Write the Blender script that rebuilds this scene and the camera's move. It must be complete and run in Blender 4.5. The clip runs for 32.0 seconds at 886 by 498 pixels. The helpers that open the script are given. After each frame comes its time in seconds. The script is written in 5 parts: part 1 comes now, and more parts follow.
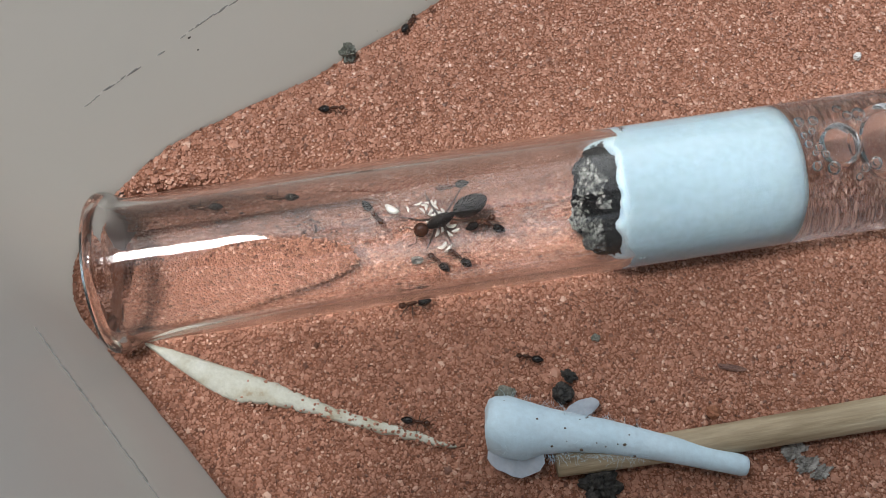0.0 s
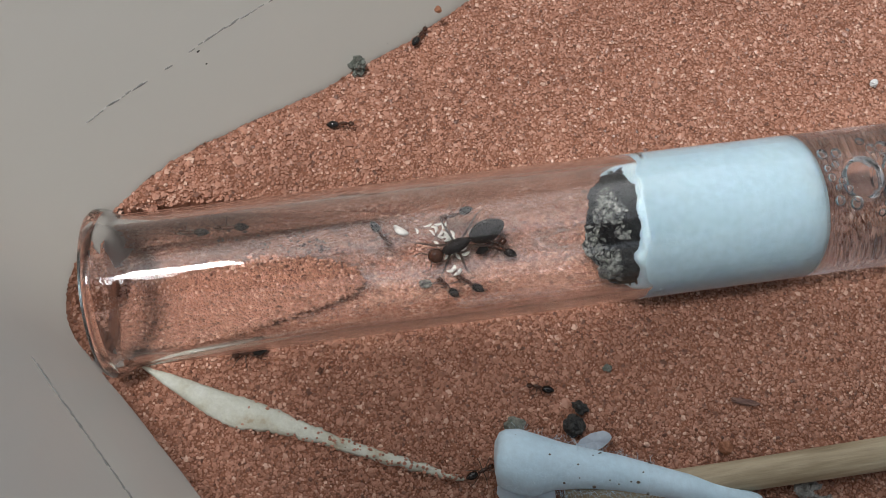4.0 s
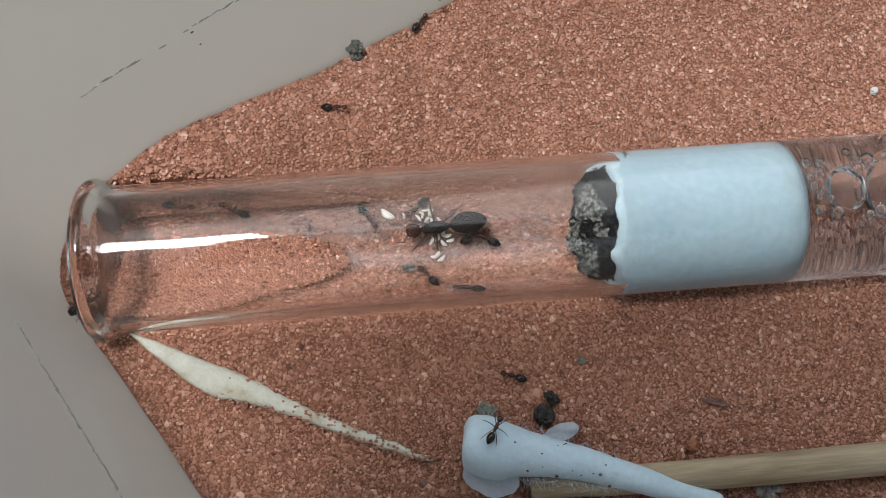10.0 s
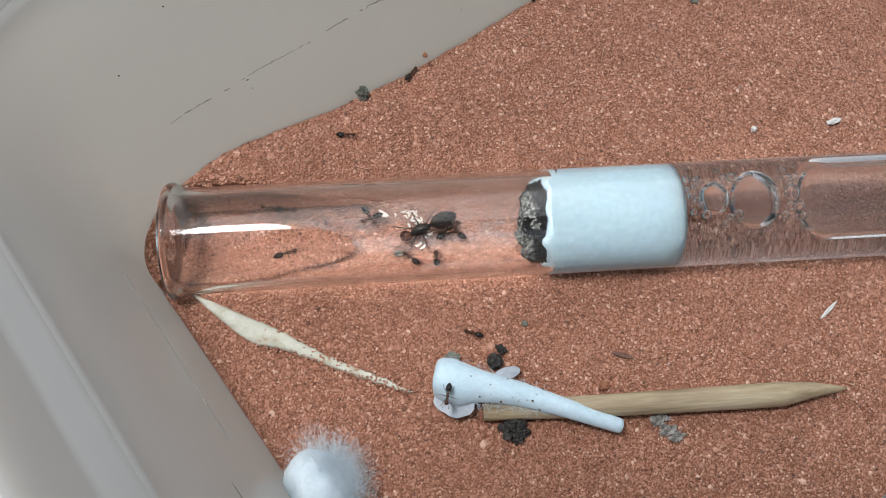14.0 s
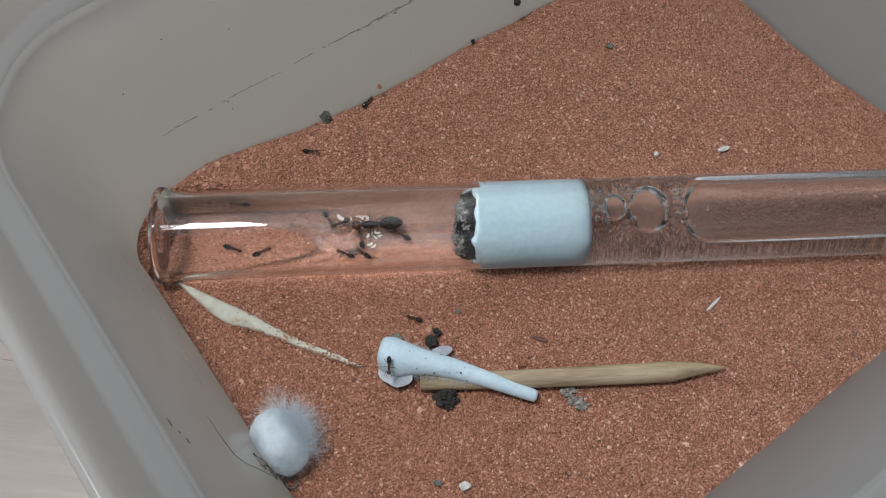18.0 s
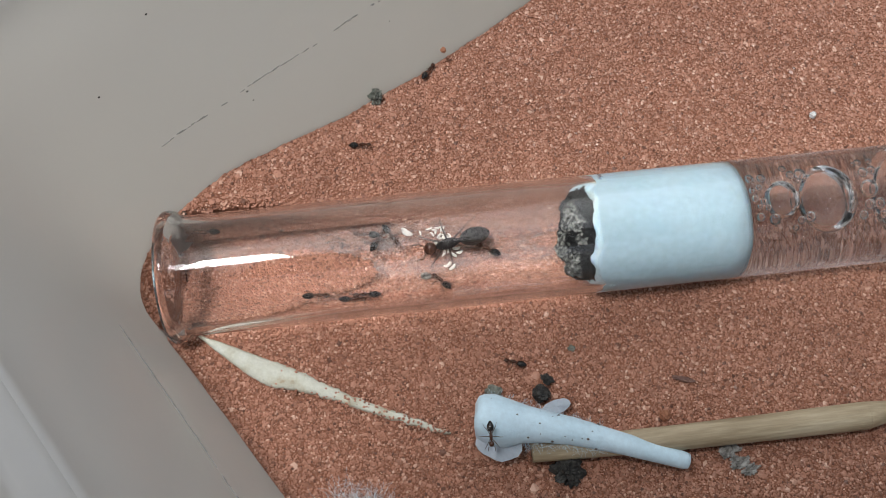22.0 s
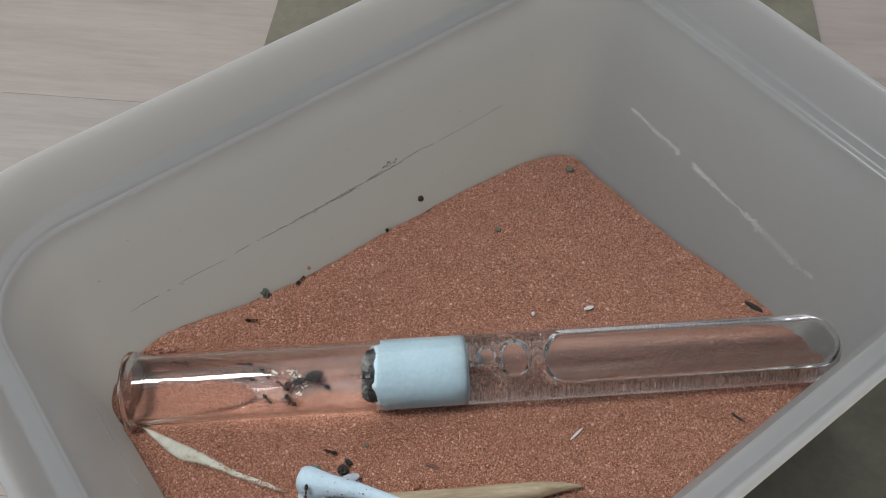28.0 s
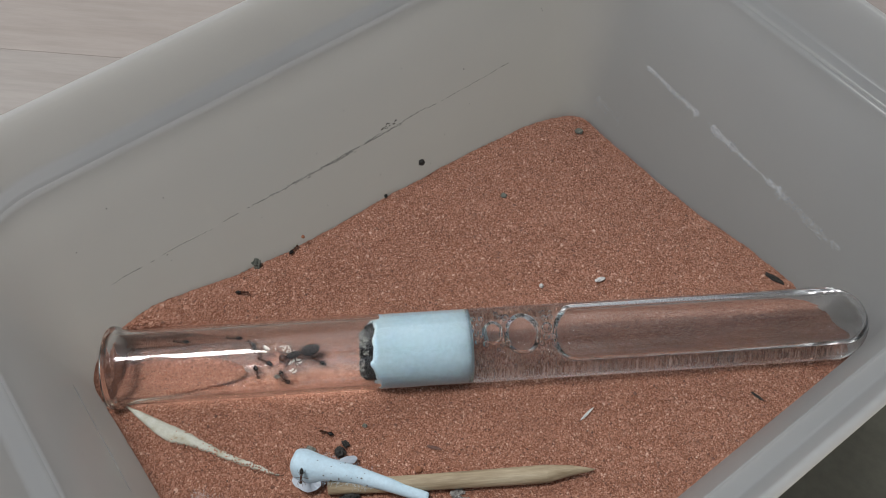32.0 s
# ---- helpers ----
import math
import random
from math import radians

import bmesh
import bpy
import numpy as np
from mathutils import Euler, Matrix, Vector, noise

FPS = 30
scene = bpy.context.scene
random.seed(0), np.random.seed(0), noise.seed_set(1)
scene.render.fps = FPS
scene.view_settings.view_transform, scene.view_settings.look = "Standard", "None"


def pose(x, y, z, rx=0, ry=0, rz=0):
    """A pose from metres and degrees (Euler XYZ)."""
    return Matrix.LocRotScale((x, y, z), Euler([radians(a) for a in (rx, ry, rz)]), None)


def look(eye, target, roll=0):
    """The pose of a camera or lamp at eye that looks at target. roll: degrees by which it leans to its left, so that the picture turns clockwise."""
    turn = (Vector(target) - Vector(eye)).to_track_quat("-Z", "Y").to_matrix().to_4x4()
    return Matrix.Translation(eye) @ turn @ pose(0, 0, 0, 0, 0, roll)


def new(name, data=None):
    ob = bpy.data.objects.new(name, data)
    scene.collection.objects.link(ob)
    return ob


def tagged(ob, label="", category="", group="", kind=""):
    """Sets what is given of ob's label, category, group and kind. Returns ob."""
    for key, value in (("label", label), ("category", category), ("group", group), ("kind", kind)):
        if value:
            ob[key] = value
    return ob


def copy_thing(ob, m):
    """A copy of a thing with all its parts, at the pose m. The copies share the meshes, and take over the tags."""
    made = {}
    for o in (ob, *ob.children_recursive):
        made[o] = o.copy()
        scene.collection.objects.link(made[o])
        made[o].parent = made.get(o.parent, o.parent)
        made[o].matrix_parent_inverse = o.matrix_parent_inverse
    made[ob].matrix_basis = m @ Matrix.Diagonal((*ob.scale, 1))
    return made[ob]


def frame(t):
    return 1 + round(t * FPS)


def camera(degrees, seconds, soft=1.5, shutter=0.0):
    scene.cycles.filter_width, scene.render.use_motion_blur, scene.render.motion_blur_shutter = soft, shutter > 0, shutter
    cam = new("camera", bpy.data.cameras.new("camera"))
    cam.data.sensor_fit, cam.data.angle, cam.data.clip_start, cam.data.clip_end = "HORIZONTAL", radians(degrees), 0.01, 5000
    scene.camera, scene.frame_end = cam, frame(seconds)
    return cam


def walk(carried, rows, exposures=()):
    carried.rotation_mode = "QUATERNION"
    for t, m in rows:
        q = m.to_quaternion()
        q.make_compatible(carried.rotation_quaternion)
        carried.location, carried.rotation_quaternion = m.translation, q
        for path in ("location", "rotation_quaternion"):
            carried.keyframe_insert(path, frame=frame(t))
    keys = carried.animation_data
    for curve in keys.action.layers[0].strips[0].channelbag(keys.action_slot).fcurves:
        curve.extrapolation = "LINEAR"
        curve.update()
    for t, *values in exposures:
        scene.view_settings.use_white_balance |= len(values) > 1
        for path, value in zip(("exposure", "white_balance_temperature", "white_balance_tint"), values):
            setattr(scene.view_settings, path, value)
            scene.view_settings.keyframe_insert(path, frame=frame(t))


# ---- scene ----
# ---- camera ----
cam = camera(51.99, 32.0, soft=0.9)
PATH = [
    (0, (0.00131, 0.01043, 0.09816), (0.00104, 0.04824, 0.00559), 0.28),
    (0.5, (0.00264, 0.01053, 0.09843), (0.00442, 0.04848, 0.00593), 3.34),
    (1, (-0.00093, 0.01165, 0.09686), (0.00034, 0.04830, 0.00383), 3.23),
    (1.5, (-0.00107, 0.01291, 0.09664), (0.00123, 0.04925, 0.00350), 5.12),
    (2, (-0.00186, 0.01357, 0.09542), (0.00014, 0.04977, 0.00223), 4.77),
    (2.5, (-0.00200, 0.01338, 0.09566), (0.00025, 0.04995, 0.00261), 5.18),
    (3, (-0.00201, 0.01400, 0.09647), (0.00017, 0.05031, 0.00333), 5.17),
    (3.5, (-0.00095, 0.01407, 0.09621), (0.00116, 0.05010, 0.00295), 5.08),
    (4, (-0.00309, 0.01533, 0.09658), (-0.00014, 0.05191, 0.00356), 6.31),
    (4.5, (-0.00057, 0.01607, 0.09652), (0.00194, 0.05141, 0.00300), 5.58),
    (6.5, (-0.00108, 0.01742, 0.09608), (0.00164, 0.05268, 0.00254), 5.89),
    (7, (-0.00018, 0.01632, 0.09539), (0.00132, 0.05076, 0.00152), 3.90),
    (7.5, (0.00229, 0.01795, 0.09715), (0.00384, 0.05142, 0.00293), 5.11),
    (8, (-0.00112, 0.01984, 0.10093), (0.00193, 0.05270, 0.00654), 9.33),
    (8.5, (0.00019, 0.01918, 0.10071), (0.00151, 0.05282, 0.00655), 7.50),
    (9, (0.00105, 0.01712, 0.10145), (0.00174, 0.05106, 0.00739), 6.24),
    (9.5, (0.00153, 0.01708, 0.09931), (0.00053, 0.05006, 0.00491), 3.47),
    (10, (0.00208, 0.01674, 0.09940), (0.00174, 0.04989, 0.00506), 4.64),
    (10.5, (0.00521, 0.01650, 0.10332), (0.00511, 0.05040, 0.00924), 5.27),
    (11, (0.00490, 0.01483, 0.10651), (0.00371, 0.04809, 0.01221), 3.32),
    (11.5, (0.00521, 0.01636, 0.10429), (0.00404, 0.04972, 0.01003), 3.40),
    (12, (0.00465, 0.01548, 0.10394), (0.00327, 0.04911, 0.00977), 2.94),
    (12.5, (0.00407, 0.01500, 0.10412), (0.00237, 0.04840, 0.00987), 2.39),
    (13, (0.00332, 0.01463, 0.10561), (0.00152, 0.04803, 0.01137), 2.88),
    (13.5, (0.00547, 0.01191, 0.10766), (0.00504, 0.04615, 0.01371), 5.14),
    (14, (0.00794, -0.00197, 0.13121), (0.00568, 0.03522, 0.03840), 2.85),
    (14.5, (0.01543, -0.01794, 0.14781), (0.01350, 0.02282, 0.05651), 4.45),
    (16.5, (0.01473, -0.02377, 0.15614), (0.01284, 0.02000, 0.06624), 5.56),
    (17, (0.01508, -0.02262, 0.15545), (0.01356, 0.02132, 0.06563), 5.92),
    (17.5, (0.01571, -0.02200, 0.15444), (0.01517, 0.02143, 0.06437), 6.56),
    (18, (0.01534, -0.01866, 0.15203), (0.01471, 0.02340, 0.06131), 6.11),
    (18.5, (0.00685, -0.01132, 0.14497), (0.00571, 0.02986, 0.05385), 5.23),
    (19, (0.00345, 0.00384, 0.13013), (0.00245, 0.04201, 0.03770), 3.57),
    (19.5, (-0.00090, 0.01125, 0.11984), (-0.00063, 0.04396, 0.02534), 4.30),
    (20, (-0.00009, 0.01641, 0.11442), (0.00254, 0.05088, 0.02059), 7.55),
    (20.5, (0.00022, 0.01365, 0.11401), (0.00191, 0.04588, 0.01936), 6.33),
    (21, (0.00135, 0.01086, 0.11610), (0.00254, 0.04448, 0.02192), 5.34),
    (21.5, (0.00061, 0.00869, 0.11833), (-0.00050, 0.04318, 0.02448), 1.77),
    (22, (0.00228, 0.00879, 0.11910), (0.00062, 0.04367, 0.02539), 0.81),
    (22.5, (0.00257, 0.00861, 0.11662), (0.00199, 0.04366, 0.02296), 2.52),
    (23, (0.00156, 0.00798, 0.11670), (0.00186, 0.04323, 0.02312), 4.04),
    (23.5, (0.00275, 0.00748, 0.11656), (0.00236, 0.04306, 0.02311), 2.95),
    (24, (0.00341, 0.00806, 0.11728), (0.00272, 0.04362, 0.02382), 2.54),
    (24.5, (0.00307, 0.00556, 0.12397), (0.00122, 0.04137, 0.03062), 0.66),
    (25, (0.01558, -0.01184, 0.15037), (0.01416, 0.03133, 0.06017), 2.54),
    (25.5, (0.03779, -0.02812, 0.17874), (0.03066, 0.02304, 0.09312), -2.82),
    (26, (0.04474, -0.04753, 0.19770), (0.03708, 0.01159, 0.11741), -1.60),
    (26.2, (0.04473, -0.04739, 0.19832), (0.03735, 0.01123, 0.11764), -1.51),
    (26.5, (0.04773, -0.04310, 0.19428), (0.04073, 0.01611, 0.11400), -1.32),
    (28.5, (0.04396, -0.03909, 0.18672), (0.03754, 0.01836, 0.10512), -0.30),
    (29, (0.04402, -0.03791, 0.18352), (0.03764, 0.01895, 0.10150), -0.14),
    (29.5, (0.04261, -0.03707, 0.18245), (0.03645, 0.01891, 0.09981), 0.22),
    (30, (0.04338, -0.03691, 0.18310), (0.03786, 0.01936, 0.10062), 0.98),
    (30.5, (0.04199, -0.03596, 0.18086), (0.03685, 0.01961, 0.09787), 1.20),
    (31, (0.04291, -0.03327, 0.17873), (0.03840, 0.02188, 0.09544), 1.63),
    (31.5, (0.04206, -0.03459, 0.18003), (0.03792, 0.02126, 0.09718), 1.79),
    (32, (0.04190, -0.03040, 0.17903), (0.03634, 0.02382, 0.09520), 0.05),
]
walk(cam, [(t, look(eye, target, roll)) for t, eye, target, roll in PATH],
     exposures=[(0, 0.36), (13.5, 0.36), (16, 0.0), (17.5, -0.10), (19, -0.28), (20, 0.30), (24.0, 0.32), (25, 0.36), (26, -0.12), (27.5, -0.18), (32, -0.18)])

# ---- light ----
TH = radians(42.5)            # turn of the box on the table
CU, SU = math.cos(TH), math.sin(TH)
AX = (0.98457, 0.17489, -0.00618)   # the tube's axis, from its mouth to its round end
AP = (4.4, 5.805, 0.718)      # a point on it, in centimetres
TABLE_Z = -1.05

world = bpy.data.worlds.new("room_light")
scene.world = world
world.use_nodes = True
wn, wl = world.node_tree.nodes, world.node_tree.links
bg = wn["Background"]
# a room that is brighter towards its window side
wtc, wdot, wmap, wmul = wn.new("ShaderNodeTexCoord"), wn.new("ShaderNodeVectorMath"), wn.new("ShaderNodeMapRange"), wn.new("ShaderNodeMix")
wdot.operation = "DOT_PRODUCT"
wdot.inputs[1].default_value = Vector((-0.62, 0.62, 0.46)).normalized()
wl.new(wtc.outputs["Generated"], wdot.inputs[0])
wmap.interpolation_type = "SMOOTHSTEP"
wmap.inputs[1].default_value, wmap.inputs[2].default_value = 0.1, 1.0
wl.new(wdot.outputs["Value"], wmap.inputs[0])
wmul.data_type = "RGBA"
wmul.inputs[6].default_value, wmul.inputs[7].default_value = (0.36, 0.39, 0.44, 1), (1.50, 1.55, 1.55, 1)
wl.new(wmap.outputs[0], wmul.inputs[0])
# dimmer overhead than towards the horizon: added to weaken reflections in the glass
wsep, wup, wdim = wn.new("ShaderNodeSeparateXYZ"), wn.new("ShaderNodeMapRange"), wn.new("ShaderNodeMix")
wl.new(wtc.outputs["Generated"], wsep.inputs[0]), wl.new(wsep.outputs[2], wup.inputs[0])
wup.interpolation_type = "SMOOTHSTEP"
wup.inputs[1].default_value, wup.inputs[2].default_value, wup.inputs[3].default_value, wup.inputs[4].default_value = 0.25, 0.95, 1.0, 0.62
wdim.data_type, wdim.blend_type = "RGBA", "MULTIPLY"
wdim.inputs[0].default_value = 1.0
wl.new(wmul.outputs[2], wdim.inputs[6]), wl.new(wup.outputs[0], wdim.inputs[7]), wl.new(wdim.outputs[2], bg.inputs[0])
bg.inputs[1].default_value = 1.24

scene.cycles.max_bounces, scene.cycles.glossy_bounces, scene.cycles.transmission_bounces = 20, 10, 20   # glass, water and air lie in one another


def lamp(name, eye, target, sx, sy, watts, colour, roll=0):
    d = bpy.data.lights.new(name, "AREA")
    d.shape, d.size, d.size_y, d.energy, d.color = "RECTANGLE", sx, sy, watts, colour
    ob = new(name, d)
    ob.matrix_world = look(eye, target, roll)
    return ob


# a small desk lamp over the open end of the box
lamp("lamp_light", (-0.089, 0.024, 0.40), (-0.02, 0.05, 0.0), 0.078, 0.057, 1.08, (1.0, 0.99, 0.98))

# ---- materials ----


def mat(name):
    m = bpy.data.materials.new(name)
    m.use_nodes = True
    return m, m.node_tree.nodes, m.node_tree.links, m.node_tree.nodes["Principled BSDF"]


def coords(nodes, links, scale, space="Object"):
    tc = nodes.new("ShaderNodeTexCoord")
    mp = nodes.new("ShaderNodeMapping")
    mp.inputs["Scale"].default_value = scale if isinstance(scale, tuple) else (scale, scale, scale)
    links.new(tc.outputs[space], mp.inputs[0])
    return mp.outputs[0]


def noise_ramp(nodes, links, vec, scale, stops, detail=4.0, rough=0.6):
    n = nodes.new("ShaderNodeTexNoise")
    n.inputs["Scale"].default_value, n.inputs["Detail"].default_value, n.inputs["Roughness"].default_value = scale, detail, rough
    links.new(vec, n.inputs["Vector"])
    r = nodes.new("ShaderNodeValToRGB")
    while len(r.color_ramp.elements) < len(stops):
        r.color_ramp.elements.new(0.5)
    for e, (p, c) in zip(r.color_ramp.elements, stops):
        e.position, e.color = p, (*c, 1)
    links.new(n.outputs[0], r.inputs[0])
    return n.outputs[0], r.outputs[0]


def plain(name, stops, scale, rough=0.5, bump=0.0, bump_scale=None, metal=0.0, sheen=0.0, stretch=1.0, spec=0.5, sub=0.0):
    """A surface with two scales of colour variation and a fine relief; scale is per metre."""
    m, nodes, links, p = mat(name)
    vec = coords(nodes, links, stretch)
    _, c1 = noise_ramp(nodes, links, vec, scale, stops)
    v2, c2 = noise_ramp(nodes, links, vec, scale * 7.3, [(0.3, (0.82, 0.82, 0.82)), (0.7, (1, 1, 1))])
    mx = nodes.new("ShaderNodeMix")
    mx.data_type, mx.blend_type = "RGBA", "MULTIPLY"
    mx.inputs[0].default_value = 0.7
    links.new(c1, mx.inputs[6]), links.new(c2, mx.inputs[7])
    links.new(mx.outputs[2], p.inputs["Base Color"])
    p.inputs["Roughness"].default_value, p.inputs["Metallic"].default_value = rough, metal
    p.inputs["Specular IOR Level"].default_value = spec
    p.inputs["Sheen Weight"].default_value = sheen
    if sub:
        p.inputs["Subsurface Weight"].default_value = sub
        p.inputs["Subsurface Radius"].default_value = (1, 0.8, 0.6)
        p.inputs["Subsurface Scale"].default_value = 0.0008
    if bump:
        n, _ = noise_ramp(nodes, links, vec, bump_scale or scale * 5, [(0, (0, 0, 0)), (1, (1, 1, 1))])
        b = nodes.new("ShaderNodeBump")
        b.inputs["Strength"].default_value, b.inputs["Distance"].default_value = bump, 0.0004
        links.new(n, b.inputs["Height"]), links.new(b.outputs[0], p.inputs["Normal"])
    return m


def clear(name, ior, rough=0.0, tint=(1, 1, 1)):
    m, nodes, links, p = mat(name)
    p.inputs["Base Color"].default_value = (*tint, 1)
    p.inputs["Transmission Weight"].default_value = 1.0
    p.inputs["IOR"].default_value = ior
    p.inputs["Roughness"].default_value = rough
    return m


GLASS = clear("clear_glass", 1.5, 0.0, (0.965, 0.965, 0.965))


def dimmed_glass():
    """Clear glass tinted grey to dim the overlit inside, with a patchy grey film along its floor and fine smears."""
    m, nodes, links, p = mat("dimmed_glass")
    # grey tint stands in for light the shadowless glass should hold back
    p.inputs["Base Color"].default_value = (0.82, 0.82, 0.83, 1)
    p.inputs["Transmission Weight"].default_value, p.inputs["IOR"].default_value, p.inputs["Roughness"].default_value = 1.0, 1.5, 0.0
    film = nodes.new("ShaderNodeBsdfDiffuse")
    film.inputs[0].default_value = (0.34, 0.30, 0.29, 1)
    tc, sep = nodes.new("ShaderNodeTexCoord"), nodes.new("ShaderNodeSeparateXYZ")
    links.new(tc.outputs["Object"], sep.inputs[0])
    low, far = nodes.new("ShaderNodeMapRange"), nodes.new("ShaderNodeMapRange")
    for node, out, a, b in ((low, 2, -0.0035, -0.0062), (far, 1, -0.0022, 0.0012)):
        node.interpolation_type = "SMOOTHSTEP"
        node.inputs[1].default_value, node.inputs[2].default_value = a, b
        links.new(sep.outputs[out], node.inputs[0])
    _, c = noise_ramp(nodes, links, coords(nodes, links, (0.35, 1.0, 1.0)), 700, [(0.38, (0.08, 0.08, 0.08)), (0.66, (0.62, 0.62, 0.62))], 6.0, 0.7)
    k1, k2 = nodes.new("ShaderNodeMath"), nodes.new("ShaderNodeMath")
    k1.operation = k2.operation = "MULTIPLY"
    links.new(low.outputs[0], k1.inputs[0]), links.new(far.outputs[0], k1.inputs[1]), links.new(k1.outputs[0], k2.inputs[0]), links.new(c, k2.inputs[1])
    k3 = nodes.new("ShaderNodeMath")
    k3.operation = "MAXIMUM"
    k3.inputs[1].default_value = 0.01
    links.new(k2.outputs[0], k3.inputs[0])
    mx = nodes.new("ShaderNodeMixShader")
    links.new(k3.outputs[0], mx.inputs[0]), links.new(p.outputs[0], mx.inputs[1]), links.new(film.outputs[0], mx.inputs[2])
    links.new(mx.outputs[0], nodes["Material Output"].inputs[0])
    return m


DIMMED = dimmed_glass()
WATER = clear("water_in_glass", 1.33 / 1.5, 0.07, (0.97, 0.97, 0.975))
AIR = clear("air_in_water", 1 / 1.33)
COTTON = plain("wet_white_cotton", [(0.3, (0.415, 0.56, 0.63)), (0.7, (0.455, 0.60, 0.67))], 160, 0.9, 0.3, 700, sheen=0.15, spec=0.1, sub=0.6)
COTTON.node_tree.nodes["Principled BSDF"].inputs["Subsurface Scale"].default_value = 0.0016
DRY_COTTON = plain("dry_cotton", [(0.3, (0.60, 0.71, 0.80)), (0.7, (0.69, 0.80, 0.88))], 160, 0.95, 0.3, 900, sheen=0.3, spec=0.1)
MOULD = plain("dark_mould", [(0.36, (0.025, 0.026, 0.026)), (0.48, (0.11, 0.114, 0.108)), (0.64, (0.29, 0.295, 0.27))], 2100, 0.95, 1.0, 1800, spec=0.1)
SOOT = plain("black_mould", [(0.4, (0.010, 0.011, 0.012)), (0.7, (0.03, 0.031, 0.032))], 900, 0.95, 1.0, 2600, spec=0.1)
WOOD = plain("skewer_wood", [(0.3, (0.27, 0.205, 0.125)), (0.5, (0.44, 0.36, 0.245)), (0.7, (0.55, 0.475, 0.35))], 420, 0.6, 0.5, 1300, stretch=(0.12, 1.3, 1.3))
PALE_WOOD = plain("pale_split_wood", [(0.27, (0.38, 0.29, 0.19)), (0.38, (0.51, 0.49, 0.39)), (0.5, (0.58, 0.585, 0.50)), (0.7, (0.65, 0.66, 0.595))], 420, 0.7, 0.5, 1100)
FILM = plain("milky_film", [(0.3, (0.54, 0.62, 0.72)), (0.7, (0.64, 0.71, 0.80))], 300, 0.35, 0.2, 900, sub=0.0)
film_skin = FILM.node_tree.nodes["Principled BSDF"]
film_skin.inputs["Transmission Weight"].default_value, film_skin.inputs["IOR"].default_value = 0.4, 1.35
SWAB = plain("white_swab", [(0.3, (0.53, 0.71, 0.83)), (0.7, (0.60, 0.77, 0.89))], 180, 0.6, 0.25, 900, sheen=0.2)
SPECK = plain("dirt_speck", [(0.3, (0.05, 0.035, 0.03)), (0.7, (0.12, 0.09, 0.07))], 900, 0.8)
TABLE = plain("beige_table_wood", [(0.3, (0.262, 0.218, 0.194)), (0.5, (0.303, 0.256, 0.229)), (0.7, (0.335, 0.287, 0.26))], 30, 0.45, 0.1, 400, stretch=(0.35, 3.0, 1))
PALE_TABLE = plain("pale_table_wood", [(0.3, (0.25, 0.215, 0.193)), (0.5, (0.295, 0.258, 0.235)), (0.7, (0.33, 0.293, 0.27))], 34, 0.4, 0.1, 400, stretch=(0.35, 3.0, 1))
SHEET = plain("olive_card", [(0.3, (0.115, 0.105, 0.075)), (0.7, (0.18, 0.168, 0.125))], 60, 0.8, 0.2, 500)


def box_plastic():
    m, nodes, links, p = mat("frosted_plastic")
    vec = coords(nodes, links, 1.0)
    _, c = noise_ramp(nodes, links, vec, 25, [(0.3, (0.275, 0.295, 0.32)), (0.7, (0.325, 0.345, 0.37))])
    links.new(c, p.inputs["Base Color"])
    p.inputs["Roughness"].default_value = 0.20
    p.inputs["Specular IOR Level"].default_value = 0.4
    t = nodes.new("ShaderNodeBsdfTranslucent")
    t.inputs[0].default_value = (0.87, 0.835, 0.785, 1)
    mx = nodes.new("ShaderNodeMixShader")
    mx.inputs[0].default_value = 0.58
    out = nodes["Material Output"]
    links.new(p.outputs[0], mx.inputs[1]), links.new(t.outputs[0], mx.inputs[2]), links.new(mx.outputs[0], out.inputs[0])
    n, _ = noise_ramp(nodes, links, vec, 350, [(0, (0, 0, 0)), (1, (1, 1, 1))])
    b = nodes.new("ShaderNodeBump")
    b.inputs["Strength"].default_value, b.inputs["Distance"].default_value = 0.12, 0.0003
    links.new(n, b.inputs["Height"]), links.new(b.outputs[0], p.inputs["Normal"])
    return m


PLASTIC = box_plastic()


